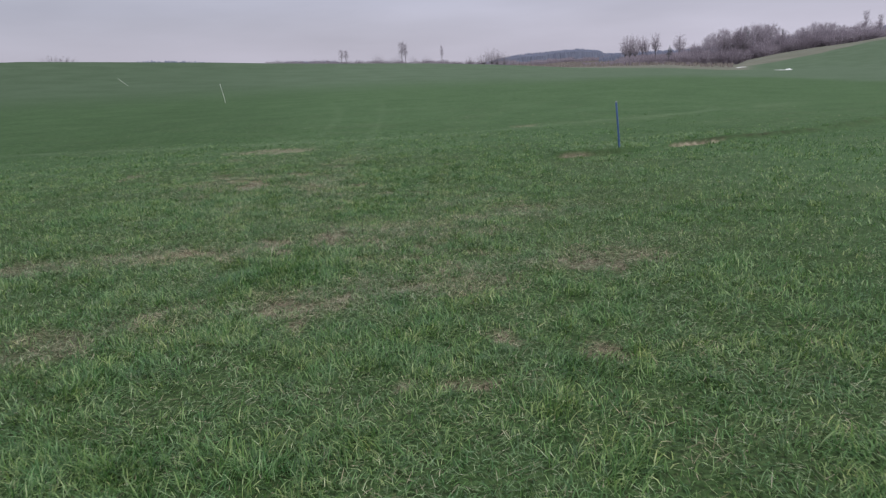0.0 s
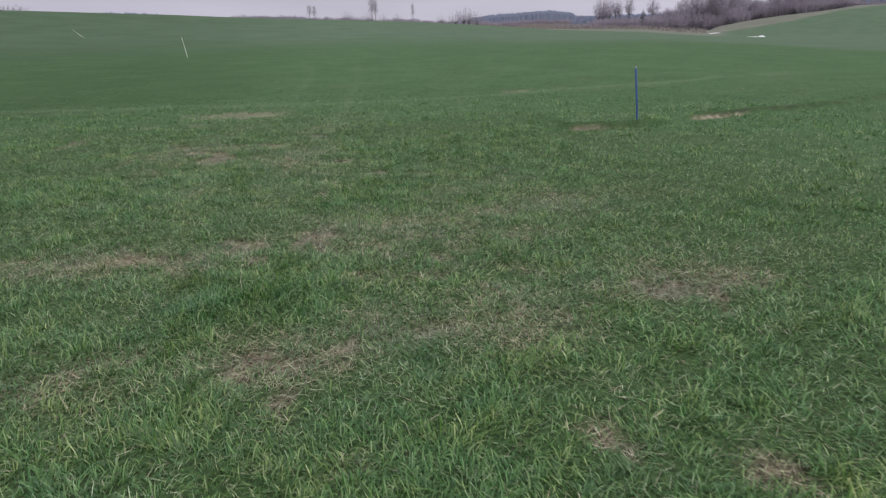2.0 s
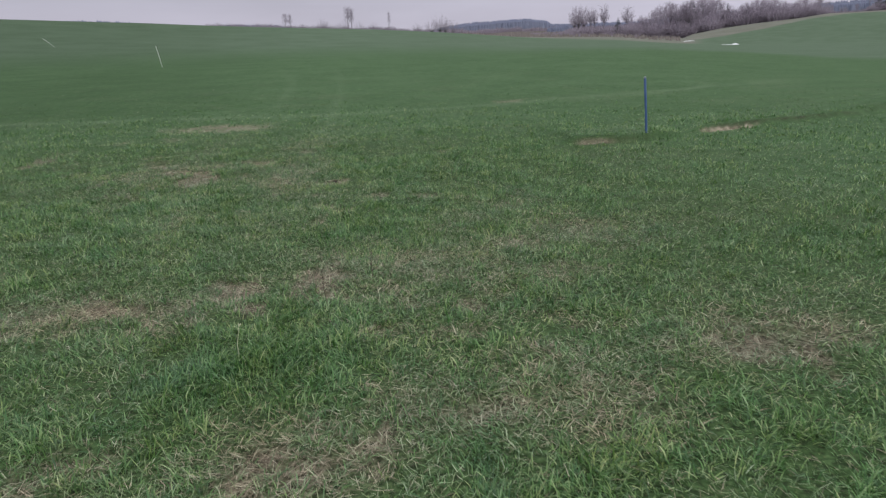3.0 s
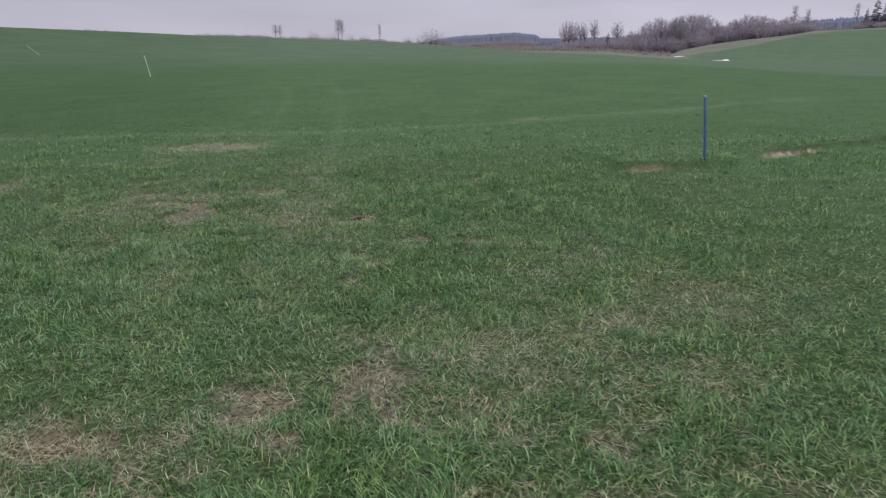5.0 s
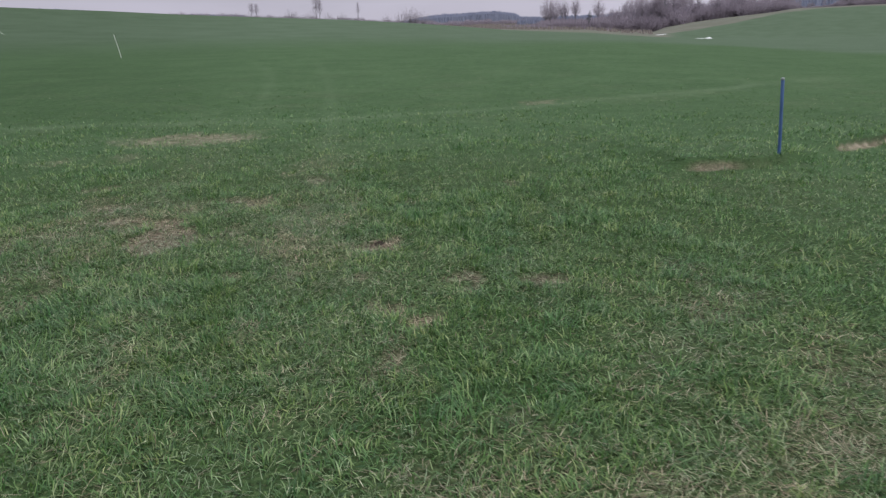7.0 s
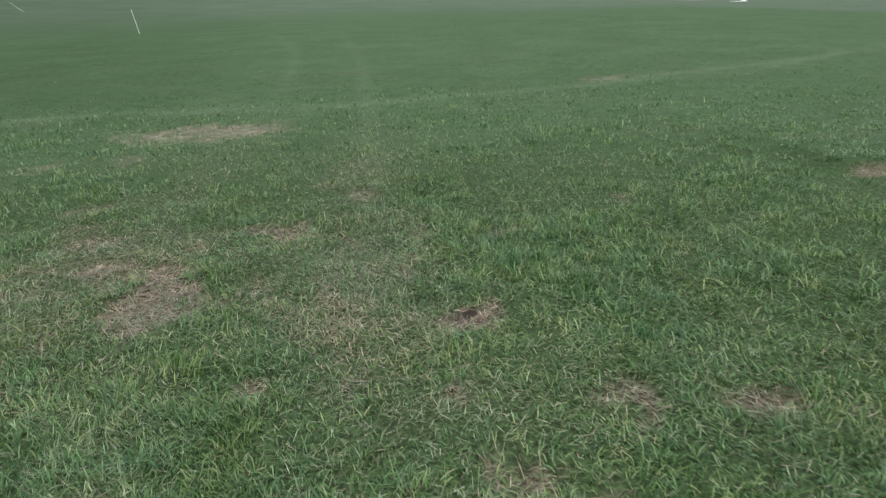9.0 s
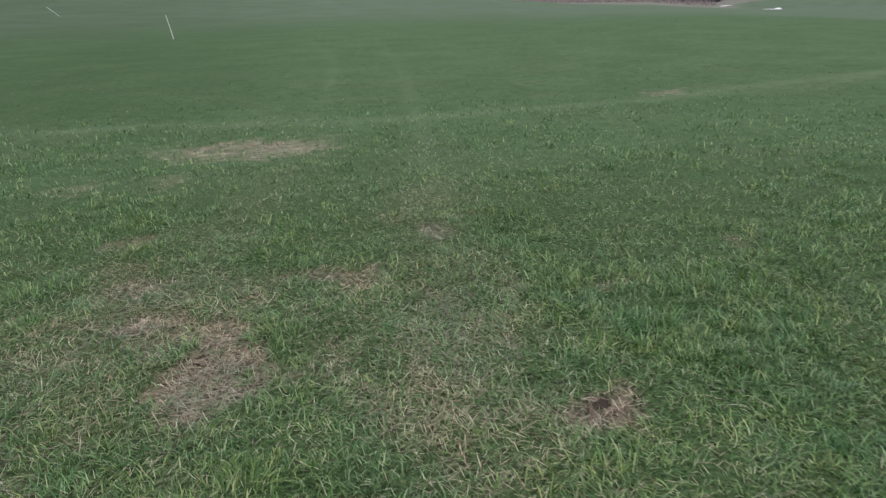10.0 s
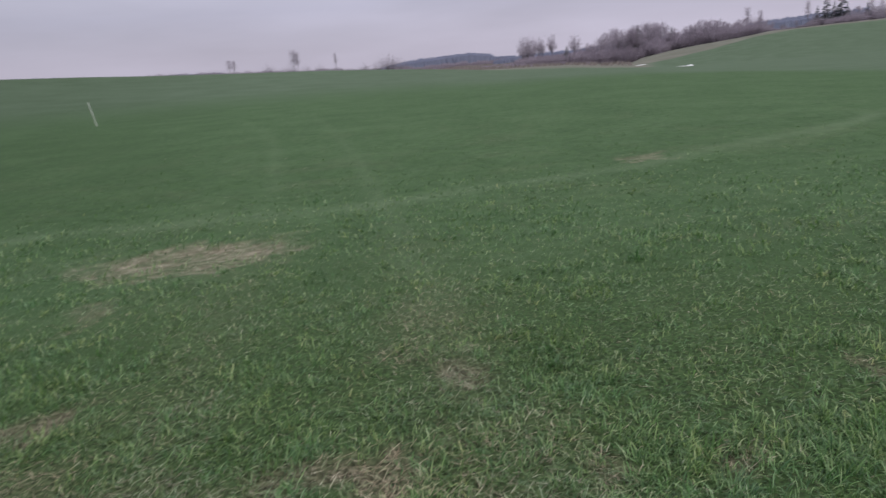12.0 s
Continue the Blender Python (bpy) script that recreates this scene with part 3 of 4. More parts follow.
def combed(x, y, rng, spread):
    """The way in which the blades of a tuft lean together."""
    return 9.0 * lattice(x, y, 0.20, 44) + 5.0 * lattice(x, y, 0.7, 45) + rng.normal(0, spread, len(x))


def green_density(x, y):
    d = np.maximum(nearness(x, y), 2.25)
    full = (0.15 + 2.6 * tuft(x, y) ** 1.7) * (1 + 0.5 * lush(x, y))
    away, along = bank(x, y)
    full = full * (1 + 2.0 * along * np.exp(-((away - 0.22) / 0.10) ** 2))
    gap = np.where(np.hypot(x - HOLE[0], y - HOLE[1]) < 0.09, 0.08, 1.0)
    return 2900 * (2.3 / d) ** 1.4 * full * gap * (1 - 0.4 * matted(x, y)) * (1 - 0.4 * trails(x, y)) * (1 - 0.86 * smooth(dryness(x, y) / 0.75)) * (1 - 0.8 * np.clip(lip_shade(x, y), 0, 1)) * (1 - smooth((d - 6) / 6))


def meadow_density(x, y):
    d = np.maximum(nearness(x, y), 2.25)
    clumps = 0.65 + 0.9 * smooth((lattice(x, y, 0.45, 34) * 0.6 + lattice(x, y, 0.16, 35) * 0.4 - 0.25) / 0.5)
    away, along = bank(x, y)
    clumps = clumps * (1 + 2.0 * along * np.exp(-((away - 0.25) / 0.14) ** 2))
    return 420 * (8 / np.maximum(d, 5)) ** 1.1 * clumps * smooth((d - 4) / 4) * (1 - 0.35 * matted(x, y)) * (1 - 0.4 * np.clip(sum(tracks(x, y)), 0, 1)) * (1 - 0.9 * smooth(dryness(x, y) / 0.7)) * (1 - 0.8 * np.clip(lip_shade(x, y), 0, 1)) * (1 - smooth((d - 9) / 10))


def tussock_density(x, y):
    d = np.maximum(nearness(x, y), 2.25)
    return 120 * (2.3 / d) ** 1.6 * (1.0 * lush(x, y) + 0.12 + 1.7 * smooth((lattice(x, y, 0.5, 36) * 0.6 + lattice(x, y, 0.2, 38) * 0.4 - 0.25) / 0.5)) * (1 - 0.6 * matted(x, y)) * (1 - smooth(dryness(x, y) / 0.6)) * (1 - smooth((d - 4) / 7))


def straw_density(x, y):
    d = np.maximum(nearness(x, y), 2.25)
    return 6000 * (0.35 + 1.3 * lattice(x, y, 0.06, 37)) * (2.3 / d) ** 1.8 * ((0.02 + 0.03 * matted(x, y)) * (1 - smooth((d - 5) / 6)) + 0.18 * thinned(x, y) + 0.16 * trails(x, y) ** 1.5 + 0.9 * dryness(x, y)) * (1 - smooth((d - 14) / 8))


def pale_density(x, y):
    d = np.maximum(nearness(x, y), 2.25)
    rut, cross = tracks(x, y)
    return 2100 * (2.3 / d) ** 1.8 * (0.08 + 0.50 * matted(x, y) + 0.65 * trails(x, y) + 0.5 * np.clip(cross + 0.6 * rut, 0, 1)) * (1 - 0.4 * dryness(x, y)) * (1 - smooth((d - 6) / 8))


def build_grass():
    x, y = sown(green_density, 5, 40)
    rng = np.random.default_rng(7)
    n, d = len(x), nearness(x, y)
    big = np.clip(d / 3.5, 1, 6)
    high = (0.40 + 1.15 * tuft(x, y) + 0.35 * (lattice(x, y, 1.3, 33) - 0.5)) * (1 - 0.25 * matted(x, y))
    length = rng.uniform(0.04, 0.10, n) * high
    width = rng.uniform(0.0030, 0.0062, n) * big ** 0.7
    lean = np.clip(np.abs(rng.normal(0.75, 0.42, n)) + 0.25 * matted(x, y), 0, 1.45)
    curl, way = rng.uniform(0.1, 1.3, n), combed(x, y, rng, 1.3)
    for some, shape in ((d < 3.4, BENT_TWICE), (d >= 3.4, BENT_ONCE)):
        blades("grass", x[some], y[some], length[some], width[some], lean[some], curl[some], M_GRASS, "short green meadow grass in uneven tufts", way[some], 0.0, shape)
    # the meadow farther off, in broader clumps
    x, y = sown(meadow_density, 15, 44, 0.0)
    n, d = len(x), nearness(x, y)
    high = 0.45 + 0.55 * (lattice(x, y, 0.45, 34) * 0.6 + lattice(x, y, 0.16, 35) * 0.4)
    blades("meadow_grass", x, y, rng.uniform(0.045, 0.10, n) * high, rng.uniform(0.006, 0.012, n) * np.clip(d / 8, 0.8, 2.5) ** 0.8, np.clip(rng.normal(1.30, 0.15, n), 0.95, 1.5),
           rng.uniform(-0.3, 0.2, n), M_MEADOW, "short green meadow grass in soft clumps", combed(x, y, rng, 0.9))
    # tussocks, with blades that lean outwards from the middle
    cx, cy = sown(tussock_density, 9, 34)
    many = 15
    n = len(cx) * many
    size = np.repeat(rng.uniform(0.65, 1.2, len(cx)), many)
    ox, oy = rng.normal(0, 0.032, n) * size, rng.normal(0, 0.032, n) * size
    x, y = np.repeat(cx, many) + ox, np.repeat(cy, many) + oy
    big = np.clip(nearness(x, y) / 3.5, 1, 6)
    out = np.hypot(ox, oy) / 0.032
    blades("tussock_grass", x, y, rng.uniform(0.045, 0.092, n) * size, rng.uniform(0.0034, 0.0066, n) * big ** 0.5, np.clip(0.28 + 0.36 * out + rng.normal(0, 0.2, n), 0, 1.35),
           rng.uniform(0.2, 1.3, n), M_LUSH, "denser tussocks of green grass with outward-leaning blades", np.where(rng.uniform(0, 1, n) < 0.55, np.arctan2(oy, ox), combed(x, y, rng, 0.3)) + rng.normal(0, 0.4, n))
    x, y = sown(straw_density, 6, 30)
    n, d = len(x), nearness(x, y)
    big = np.clip(d / 4.0, 1, 5)
    length = rng.uniform(0.02, 0.09, n)
    width = rng.uniform(0.0014, 0.0038, n) * big ** 0.5
    lean = np.clip(rng.normal(1.40, 0.17, n), 0.4, 1.57)
    blades("dry_grass", x, y, length, width, lean, rng.uniform(-0.3, 0.4, n), M_STRAW, "dead straw-coloured grass lying flat on the turf", combed(x, y, rng, 1.6), rng.uniform(0.004, 0.022, n))
    x, y = sown(pale_density, 8, 26)
    n, d = len(x), nearness(x, y)
    big = np.clip(d / 4.0, 1, 5)
    length = rng.uniform(0.025, 0.075, n)
    width = rng.uniform(0.0016, 0.0038, n) * big ** 0.5
    lean = np.clip(rng.normal(1.15, 0.28, n), 0.2, 1.5)
    blades("withered_grass", x, y, length, width, lean, rng.uniform(-0.4, 0.9, n), M_PALE, "thin pale withered blades lying across the green grass", None, rng.uniform(0.004, 0.026, n))


build_grass()


# ---- trees ----
def tube(points, radii, sides):
    """Vertices and faces of a tapered tube along points."""
    pts = [Vector(p) for p in points]
    verts, faces = [], []
    for i, p in enumerate(pts):
        d = (pts[min(i + 1, len(pts) - 1)] - pts[max(i - 1, 0)]).normalized()
        side = d.cross(Vector((0.3, 0.9, 0.1))).normalized()
        up = d.cross(side)
        for k in range(sides):
            a = 2 * math.pi * k / sides
            verts.append(p + (side * math.cos(a) + up * math.sin(a)) * radii[i])
    for i in range(len(pts) - 1):
        for k in range(sides):
            q = (k + 1) % sides
            faces.append((i * sides + k, i * sides + q, (i + 1) * sides + q, (i + 1) * sides + k))
    faces.append(tuple(range(sides))[::-1])
    faces.append(tuple((len(pts) - 1) * sides + k for k in range(sides)))
    return verts, faces


def joined(pieces):
    verts, faces = [], []
    for v, f in pieces:
        k = len(verts)
        verts += v
        faces += [tuple(i + k for i in q) for q in f]
    return verts, faces


def twig_ribbons(starts, ends, width, rng):
    """Thin tapering slips of wood, one for each twig."""
    verts, faces = [], []
    for a, b in zip(starts, ends):
        d = (b - a).normalized()
        side = d.cross(Vector(rng.normal(size=3))).normalized() * width * rng.uniform(0.6, 1.4) / 2
        k = len(verts)
        verts += [a - side, a + side, b + side * 0.35, b - side * 0.35]
        faces.append((k, k + 1, k + 2, k + 3))
    return verts, faces


def bare_tree_meshes(seed, crown_base, spread, upright, twigs):
    """Trunk and limbs, and the crown of twigs, of a leafless tree one metre high."""
    rng = np.random.default_rng(seed)
    trunk = [Vector((0, 0, -0.02))]
    for i in range(1, 7):
        trunk.append(Vector((rng.normal(0, 0.012) + trunk[-1].x, rng.normal(0, 0.012) + trunk[-1].y, i / 6 * 0.93)))
    wood = [tube(trunk, [0.016, 0.0135, 0.0115, 0.009, 0.007, 0.0045, 0.0015], 6)]
    starts, ends = [], []
    limbs = 15
    for k in range(limbs):
        u = crown_base + (0.93 - crown_base) * (k + rng.uniform(0, 0.8)) / limbs
        i = min(int(u / 0.93 * 6), 5)
        p = trunk[i].lerp(trunk[i + 1], u / 0.93 * 6 - i)
        az = k * 2.4 + rng.uniform(-0.5, 0.5)
        reach = spread * (1.05 - 0.75 * (u - crown_base) / (1 - crown_base)) * rng.uniform(0.7, 1.15)
        out = Vector((math.cos(az), math.sin(az), 0))
        line = [p]
        for s in range(1, 5):
            line.append(p + out * reach * s / 4 * (1 - 0.1 * s / 4) + Vector((0, 0, reach * upright * (s / 4) ** 1.3)) + Vector(rng.normal(0, 0.012, 3)))
        wood.append(tube(line, [0.0065 * (1.2 - u), 0.005 * (1.2 - u), 0.0036 * (1.2 - u), 0.0024 * (1.2 - u), 0.0012 * (1.2 - u)], 4))
        for _ in range(twigs // limbs):
            f = rng.uniform(0.15, 1.0) * 3.999
            a = line[int(f)].lerp(line[int(f) + 1], f - int(f))
            d = (out * rng.uniform(0.1, 0.9) + Vector(rng.normal(0, 0.42, 3)) + Vector((0, 0, 0.45 + 0.45 * upright))).normalized()
            b = a + d * rng.uniform(0.06, 0.15)
            starts.append(a)
            ends.append(b)
            for _ in range(3):
                c = a.lerp(b, rng.uniform(0.25, 0.9))
                starts.append(c)
                ends.append(c + (d + Vector(rng.normal(0, 0.5, 3))).normalized() * rng.uniform(0.04, 0.11))
    v, f = joined(wood)
    tv, tf = twig_ribbons(starts, ends, 0.0034, rng)
    return mesh_of("trunk", v, f, M_HAZED_BARK, True), mesh_of("crown", tv, tf, M_HAZED_TWIG)


def domed_tree_meshes(seed, fork, spread, limbs, twigs):
    """A leafless tree one metre high whose limbs fan out of the trunk into a rounded crown."""
    rng = np.random.default_rng(seed)
    bend = Vector((rng.normal(0, 0.01), rng.normal(0, 0.01), 0))
    wood = [tube([Vector((0, 0, -0.02)), bend + Vector((0, 0, fork * 0.5)), bend * 1.5 + Vector((0, 0, fork)), bend + Vector((0, 0, 0.72)), bend + Vector((0, 0, 0.95))], [0.019, 0.015, 0.013, 0.006, 0.0015], 6)]
    starts, ends = [], []
    half = (1.0 - fork * 0.8) / 2
    for k in range(limbs):
        az, tilt = k * 2.4 + rng.uniform(-0.4, 0.4), math.acos(1 - 1.35 * (k + 0.5) / limbs)
        out = Vector((math.cos(az), math.sin(az), 0))
        tip = out * spread * math.sin(tilt) * rng.uniform(0.85, 1.08) + Vector((0, 0, 1 - half + half * math.cos(tilt) * rng.uniform(0.92, 1.02)))
        root = bend + Vector((0, 0, fork * rng.uniform(0.75, 1.35)))
        line = []
        for q in range(5):
            u = q / 4
            line.append(root.lerp(tip, u) + out * spread * 0.10 * math.sin(math.pi * u) + Vector(rng.normal(0, 0.008, 3)) * (q > 0))
        wood.append(tube(line, [0.0062, 0.0050, 0.0038, 0.0026, 0.0012], 4))
        for _ in range(twigs // limbs):
            f = rng.uniform(0.25, 1.0) * 3.999
            a = line[int(f)].lerp(line[int(f) + 1], f - int(f))
            d = (out * 0.5 * math.sin(tilt) + Vector((0, 0, 0.55)) + Vector(rng.normal(0, 0.45, 3))).normalized()
            b = a + d * rng.uniform(0.05, 0.12)
            starts.append(a)
            ends.append(b)
            for q in range(4):
                c = a.lerp(b, rng.uniform(0.2, 0.9))
                starts.append(c)
                ends.append(c + (d + Vector(rng.normal(0, 0.5, 3))).normalized() * rng.uniform(0.03, 0.075))
    v, f = joined(wood)
    tv, tf = twig_ribbons(starts, ends, 0.0030, rng)
    return mesh_of("trunk", v, f, M_HAZED_BARK, True), mesh_of("crown", tv, tf, M_HAZED_TWIG)


def shrub_mesh(seed, stems, width):
    """A leafless bush one metre high."""
    rng = np.random.default_rng(seed)
    starts, ends = [], []
    for _ in range(stems):
        az, r = rng.uniform(0, 2 * math.pi), 0.55 * math.sqrt(rng.uniform(0, 1))
        a = Vector((math.cos(az) * r, math.sin(az) * r, -0.02))
        d = (Vector((math.cos(az), math.sin(az), 0)) * rng.uniform(0, 0.55) + Vector(rng.normal(0, 0.16, 3)) + Vector((0, 0, 1))).normalized()
        b = a + d * rng.uniform(0.5, 1.0) * (1.05 - 0.5 * r)
        starts.append(a)
        ends.append(b)
        for _ in range(5):
            c = a.lerp(b, rng.uniform(0.2, 0.95))
            starts.append(c)
            ends.append(c + (d + Vector(rng.normal(0, 0.6, 3))).normalized() * rng.uniform(0.08, 0.26))
    v, f = twig_ribbons(starts, ends, width, rng)
    return mesh_of("shrub", v, f, M_HAZED_TWIG)


def conifer_meshes(seed, whorls, spread):
    """Trunk and crown of a spruce one metre high, with drooping ragged branches."""
    rng = np.random.default_rng(seed)
    v, f = tube([(0, 0, -0.02), (0.004, 0, 0.5), (0, 0, 0.97)], [0.016, 0.009, 0.002], 6)
    verts, faces = [], []
    for w in range(whorls):
        u = 0.10 + 0.88 * w / whorls
        for _ in range(8):
            az = rng.uniform(0, 2 * math.pi)
            out = Vector((math.cos(az), math.sin(az), 0))
            side = Vector((-out.y, out.x, 0))
            reach = spread * (1.02 - u) ** 0.85 * rng.uniform(0.55, 1.15) + 0.008
            p = Vector((0, 0, u + rng.uniform(-0.02, 0.02)))
            tip = p + out * reach + Vector((0, 0, -reach * rng.uniform(0.05, 0.4)))
            mid = p.lerp(tip, 0.55) + Vector((0, 0, reach * 0.08))
            wide = reach * rng.uniform(0.16, 0.3)
            k0 = len(verts)
            verts += [p, mid + side * wide, tip, mid - side * wide, mid - Vector((0, 0, wide * 0.9))]
            faces += [(k0, k0 + 1, k0 + 2), (k0, k0 + 2, k0 + 3), (k0, k0 + 4, k0 + 2)]
    return mesh_of("trunk", v, f, M_HAZED_BARK, True), mesh_of("crown", verts, faces, M_NEEDLE)


def build_tree(name, meshes, label, category, group=""):
    tree = thing(name, (0, 0, 0), label, category, group)
    part("trunk", meshes[0], tree)
    part("crown", meshes[1], tree)
    return tree


class Stock:
    """The first tree of a kind, and its copies."""

    def __init__(self, name, meshes, label, category, group=""):
        self.tree, self.used = build_tree(name, meshes, label, category, group), False

    def plant(self, az, r, height, turn, wide=1.0, sink=0.0):
        x, y, z = spot(az, r)
        m = pose(x, y, z - sink, 0, 0, turn) @ Matrix.Diagonal((height * wide, height * wide, height, 1))
        if self.used:
            made = copy_thing(self.tree, m)
            made.matrix_basis = m
            return made
        self.tree.matrix_basis, self.used = m, True
        return self.tree


def height_for(az, r, top):
    """The height a tree needs at this place for its top to reach the angle top."""
    return max(1.0, 1.53 + math.hypot(r, 0) * math.tan(radians(top)) - spot(az, r)[2])


def plant_trees():
    rng = np.random.default_rng(21)
    wood_label = "leafless grey-brown deciduous tree at the edge of the wood"
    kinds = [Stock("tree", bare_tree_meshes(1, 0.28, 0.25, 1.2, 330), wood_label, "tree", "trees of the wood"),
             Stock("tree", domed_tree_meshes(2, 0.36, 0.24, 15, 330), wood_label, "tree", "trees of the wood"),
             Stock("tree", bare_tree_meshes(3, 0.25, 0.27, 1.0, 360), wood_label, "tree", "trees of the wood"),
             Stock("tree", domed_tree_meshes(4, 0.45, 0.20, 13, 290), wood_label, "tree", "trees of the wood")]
    canopy = ([17.5, 18.6, 19.2, 20, 21, 21.7, 22.6, 23.2, 24, 24.7, 25.6, 26.1, 26.9, 28, 29.4, 30.2, 31.6, 32.4, 34.2, 34.8, 36, 39, 43], [0.8, 1.0, 1.26, 1.64, 1.95, 2.36, 2.36, 2.48, 2.45, 2.36, 2.13, 1.78, 2.03, 2.38, 2.19, 2.1, 2.1, 1.62, 1.62, 2.0, 2.0, 2.2, 2.4])
    count = 150
    for k in range(count):
        az = 18.6 + (43 - 18.6) * (k + rng.uniform(0, 1)) / count
        r = 306 + 70 * rng.uniform(0, 1) ** 1.4
        top = float(np.interp(az, *canopy)) + 0.04 * math.sin(az * 7.1) + 0.04 * math.sin(az * 17.3 + 1) - abs(rng.normal(0, 0.30))
        h = height_for(az, r, top)
        kinds[int(rng.integers(0, 4))].plant(az, r, h, rng.uniform(0, 360), rng.uniform(0.8, 1.2) * (1.0 if h > 8 else 1.5))
    # the open group by the marsh
    marsh_label = "tall leafless tree with a rounded crown standing in the marsh"
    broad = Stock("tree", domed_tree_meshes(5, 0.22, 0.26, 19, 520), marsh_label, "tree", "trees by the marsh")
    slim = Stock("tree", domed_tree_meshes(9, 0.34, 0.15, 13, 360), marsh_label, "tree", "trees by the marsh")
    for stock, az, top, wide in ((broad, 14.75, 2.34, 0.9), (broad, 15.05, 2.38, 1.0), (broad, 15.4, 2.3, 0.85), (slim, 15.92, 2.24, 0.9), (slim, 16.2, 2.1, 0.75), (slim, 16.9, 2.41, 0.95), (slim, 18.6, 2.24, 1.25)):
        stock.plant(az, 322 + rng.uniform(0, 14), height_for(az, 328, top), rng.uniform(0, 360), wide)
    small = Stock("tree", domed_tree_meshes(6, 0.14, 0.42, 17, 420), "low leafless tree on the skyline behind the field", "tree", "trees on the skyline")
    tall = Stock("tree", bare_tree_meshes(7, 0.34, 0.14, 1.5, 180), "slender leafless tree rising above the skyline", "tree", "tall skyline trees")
    for az, top, wide in ((-7.5, 2.35, 1.3), (-7.15, 2.3, 1.2), (-2.75, 2.72, 1.2), (-2.5, 2.6, 1.0), (0.38, 2.28, 0.7), (30.7, 2.78, 0.9), (31.5, 2.5, 1.0), (34.5, 2.75, 0.9), (38.2, 2.7, 0.9), (38.8, 2.5, 0.9)):
        r = 430 if az < 5 else 318
        tall.plant(az, r, height_for(az, r, top), rng.uniform(0, 360), wide)
    for az, top, wide in ((-27.9, 2.78, 2.2), (-27.0, 2.72, 2.0), (-4.7, 1.95, 1.0), (-4.3, 1.75, 1.0), (-3.1, 1.75, 1.4), (-3.6, 1.6, 1.5), (-1.9, 1.65, 1.2), (-0.8, 1.6, 1.3), (4.3, 1.95, 1.2), (4.7, 1.8, 1.1), (3.7, 1.65, 1.3), (5.3, 1.6, 1.3), (2.6, 1.42, 1.6),
                          (11.0, 0.85, 1.3), (11.4, 0.75, 1.3)):
        small.plant(az, 420, height_for(az, 420, top), rng.uniform(0, 360), wide)
    # undergrowth
    brush = [shrub_mesh(k, 84, 0.030) for k in (1, 2, 3)]

    def bush(az, r, h, wide, label, group):
        x, y, z = spot(az, r)
        ob = new("shrub", brush[int(rng.integers(0, 3))])
        ob.matrix_basis = pose(x, y, z, 0, 0, rng.uniform(0, 360)) @ Matrix.Diagonal((h * wide, h * wide, h, 1))
        tagged(ob, label, "shrub", group)

    for k in range(170):
        az = 18.3 + 24.5 * (k + rng.uniform(0, 1)) / 170
        cap = float(np.interp(az, *canopy))
        r = 301 + rng.uniform(0, 22)
        bush(az, r, min(height_for(az, r, cap - 0.35), rng.uniform(4.5, 8.6)), rng.uniform(0.8, 1.2), "dense leafless thicket shrub below the wood", "thicket")
    for k in range(90):
        az = 11.5 + 7.9 * (k + rng.uniform(0, 1)) / 90
        r = 300 + rng.uniform(-12, 60)
        bush(az, r, rng.uniform(0.8, 2.0) + 2.9 * float(smooth((az - 13.4) / 1.6)) + 1.2 * float(smooth((az - 17) / 2)), rng.uniform(0.7, 1.1), "leafless willow scrub in the pale marsh", "marsh scrub")
    for k in range(70):
        az = -13.0 + 18.5 * (k + rng.uniform(0, 1)) / 70
        top = float(crest_slope(az)) + rng.uniform(0.12, 0.36) - (0.04 if az > -6 else 0.0)
        bush(az, 425 + rng.uniform(0, 30), height_for(az, 440, top), rng.uniform(0.7, 1.3), "low bush of the far hedgerow on the skyline", "far hedgerow")
    for k in range(60):
        az = 4.6 + 9.4 * (k + rng.uniform(0, 1)) / 60
        r = 560 + rng.uniform(0, 90)
        bush(az, r, height_for(az, r, rng.uniform(0.78, 1.04) + 0.12 * float(smooth((6.5 - az) / 2))), rng.uniform(0.8, 1.3), "leafless scrub before the far pine forest", "far scrub")
    for k in range(9):
        az = 12.9 + 6.3 * k / 8 + rng.uniform(-0.2, 0.2)
        bush(az, 255 + rng.uniform(0, 20), rng.uniform(0.9, 1.6), 0.7, "small dark bush at the field margin", "field margin bushes")
    # conifers
    spruce = Stock("spruce", conifer_meshes(1, 17, 0.25), "dark green spruce standing above the wood", "conifer", "spruces")
    for az, top, wide in ((35.05, 2.55, 1.1), (35.6, 3.2, 1.15), (36.05, 2.75, 1.1), (36.5, 3.32, 1.2), (36.8, 2.6, 1.1), (23.15, 2.54, 1.3), (25.6, 2.15, 1.2), (22.7, 2.3, 1.2), (26.95, 2.03, 1.2), (38.0, 2.5, 1.0)):
        spruce.plant(az, 316, height_for(az, 316, top), rng.uniform(0, 360), wide)
    spruce.plant(17.95, 297, height_for(17.95, 297, 1.46), 40, 1.3)


plant_trees()


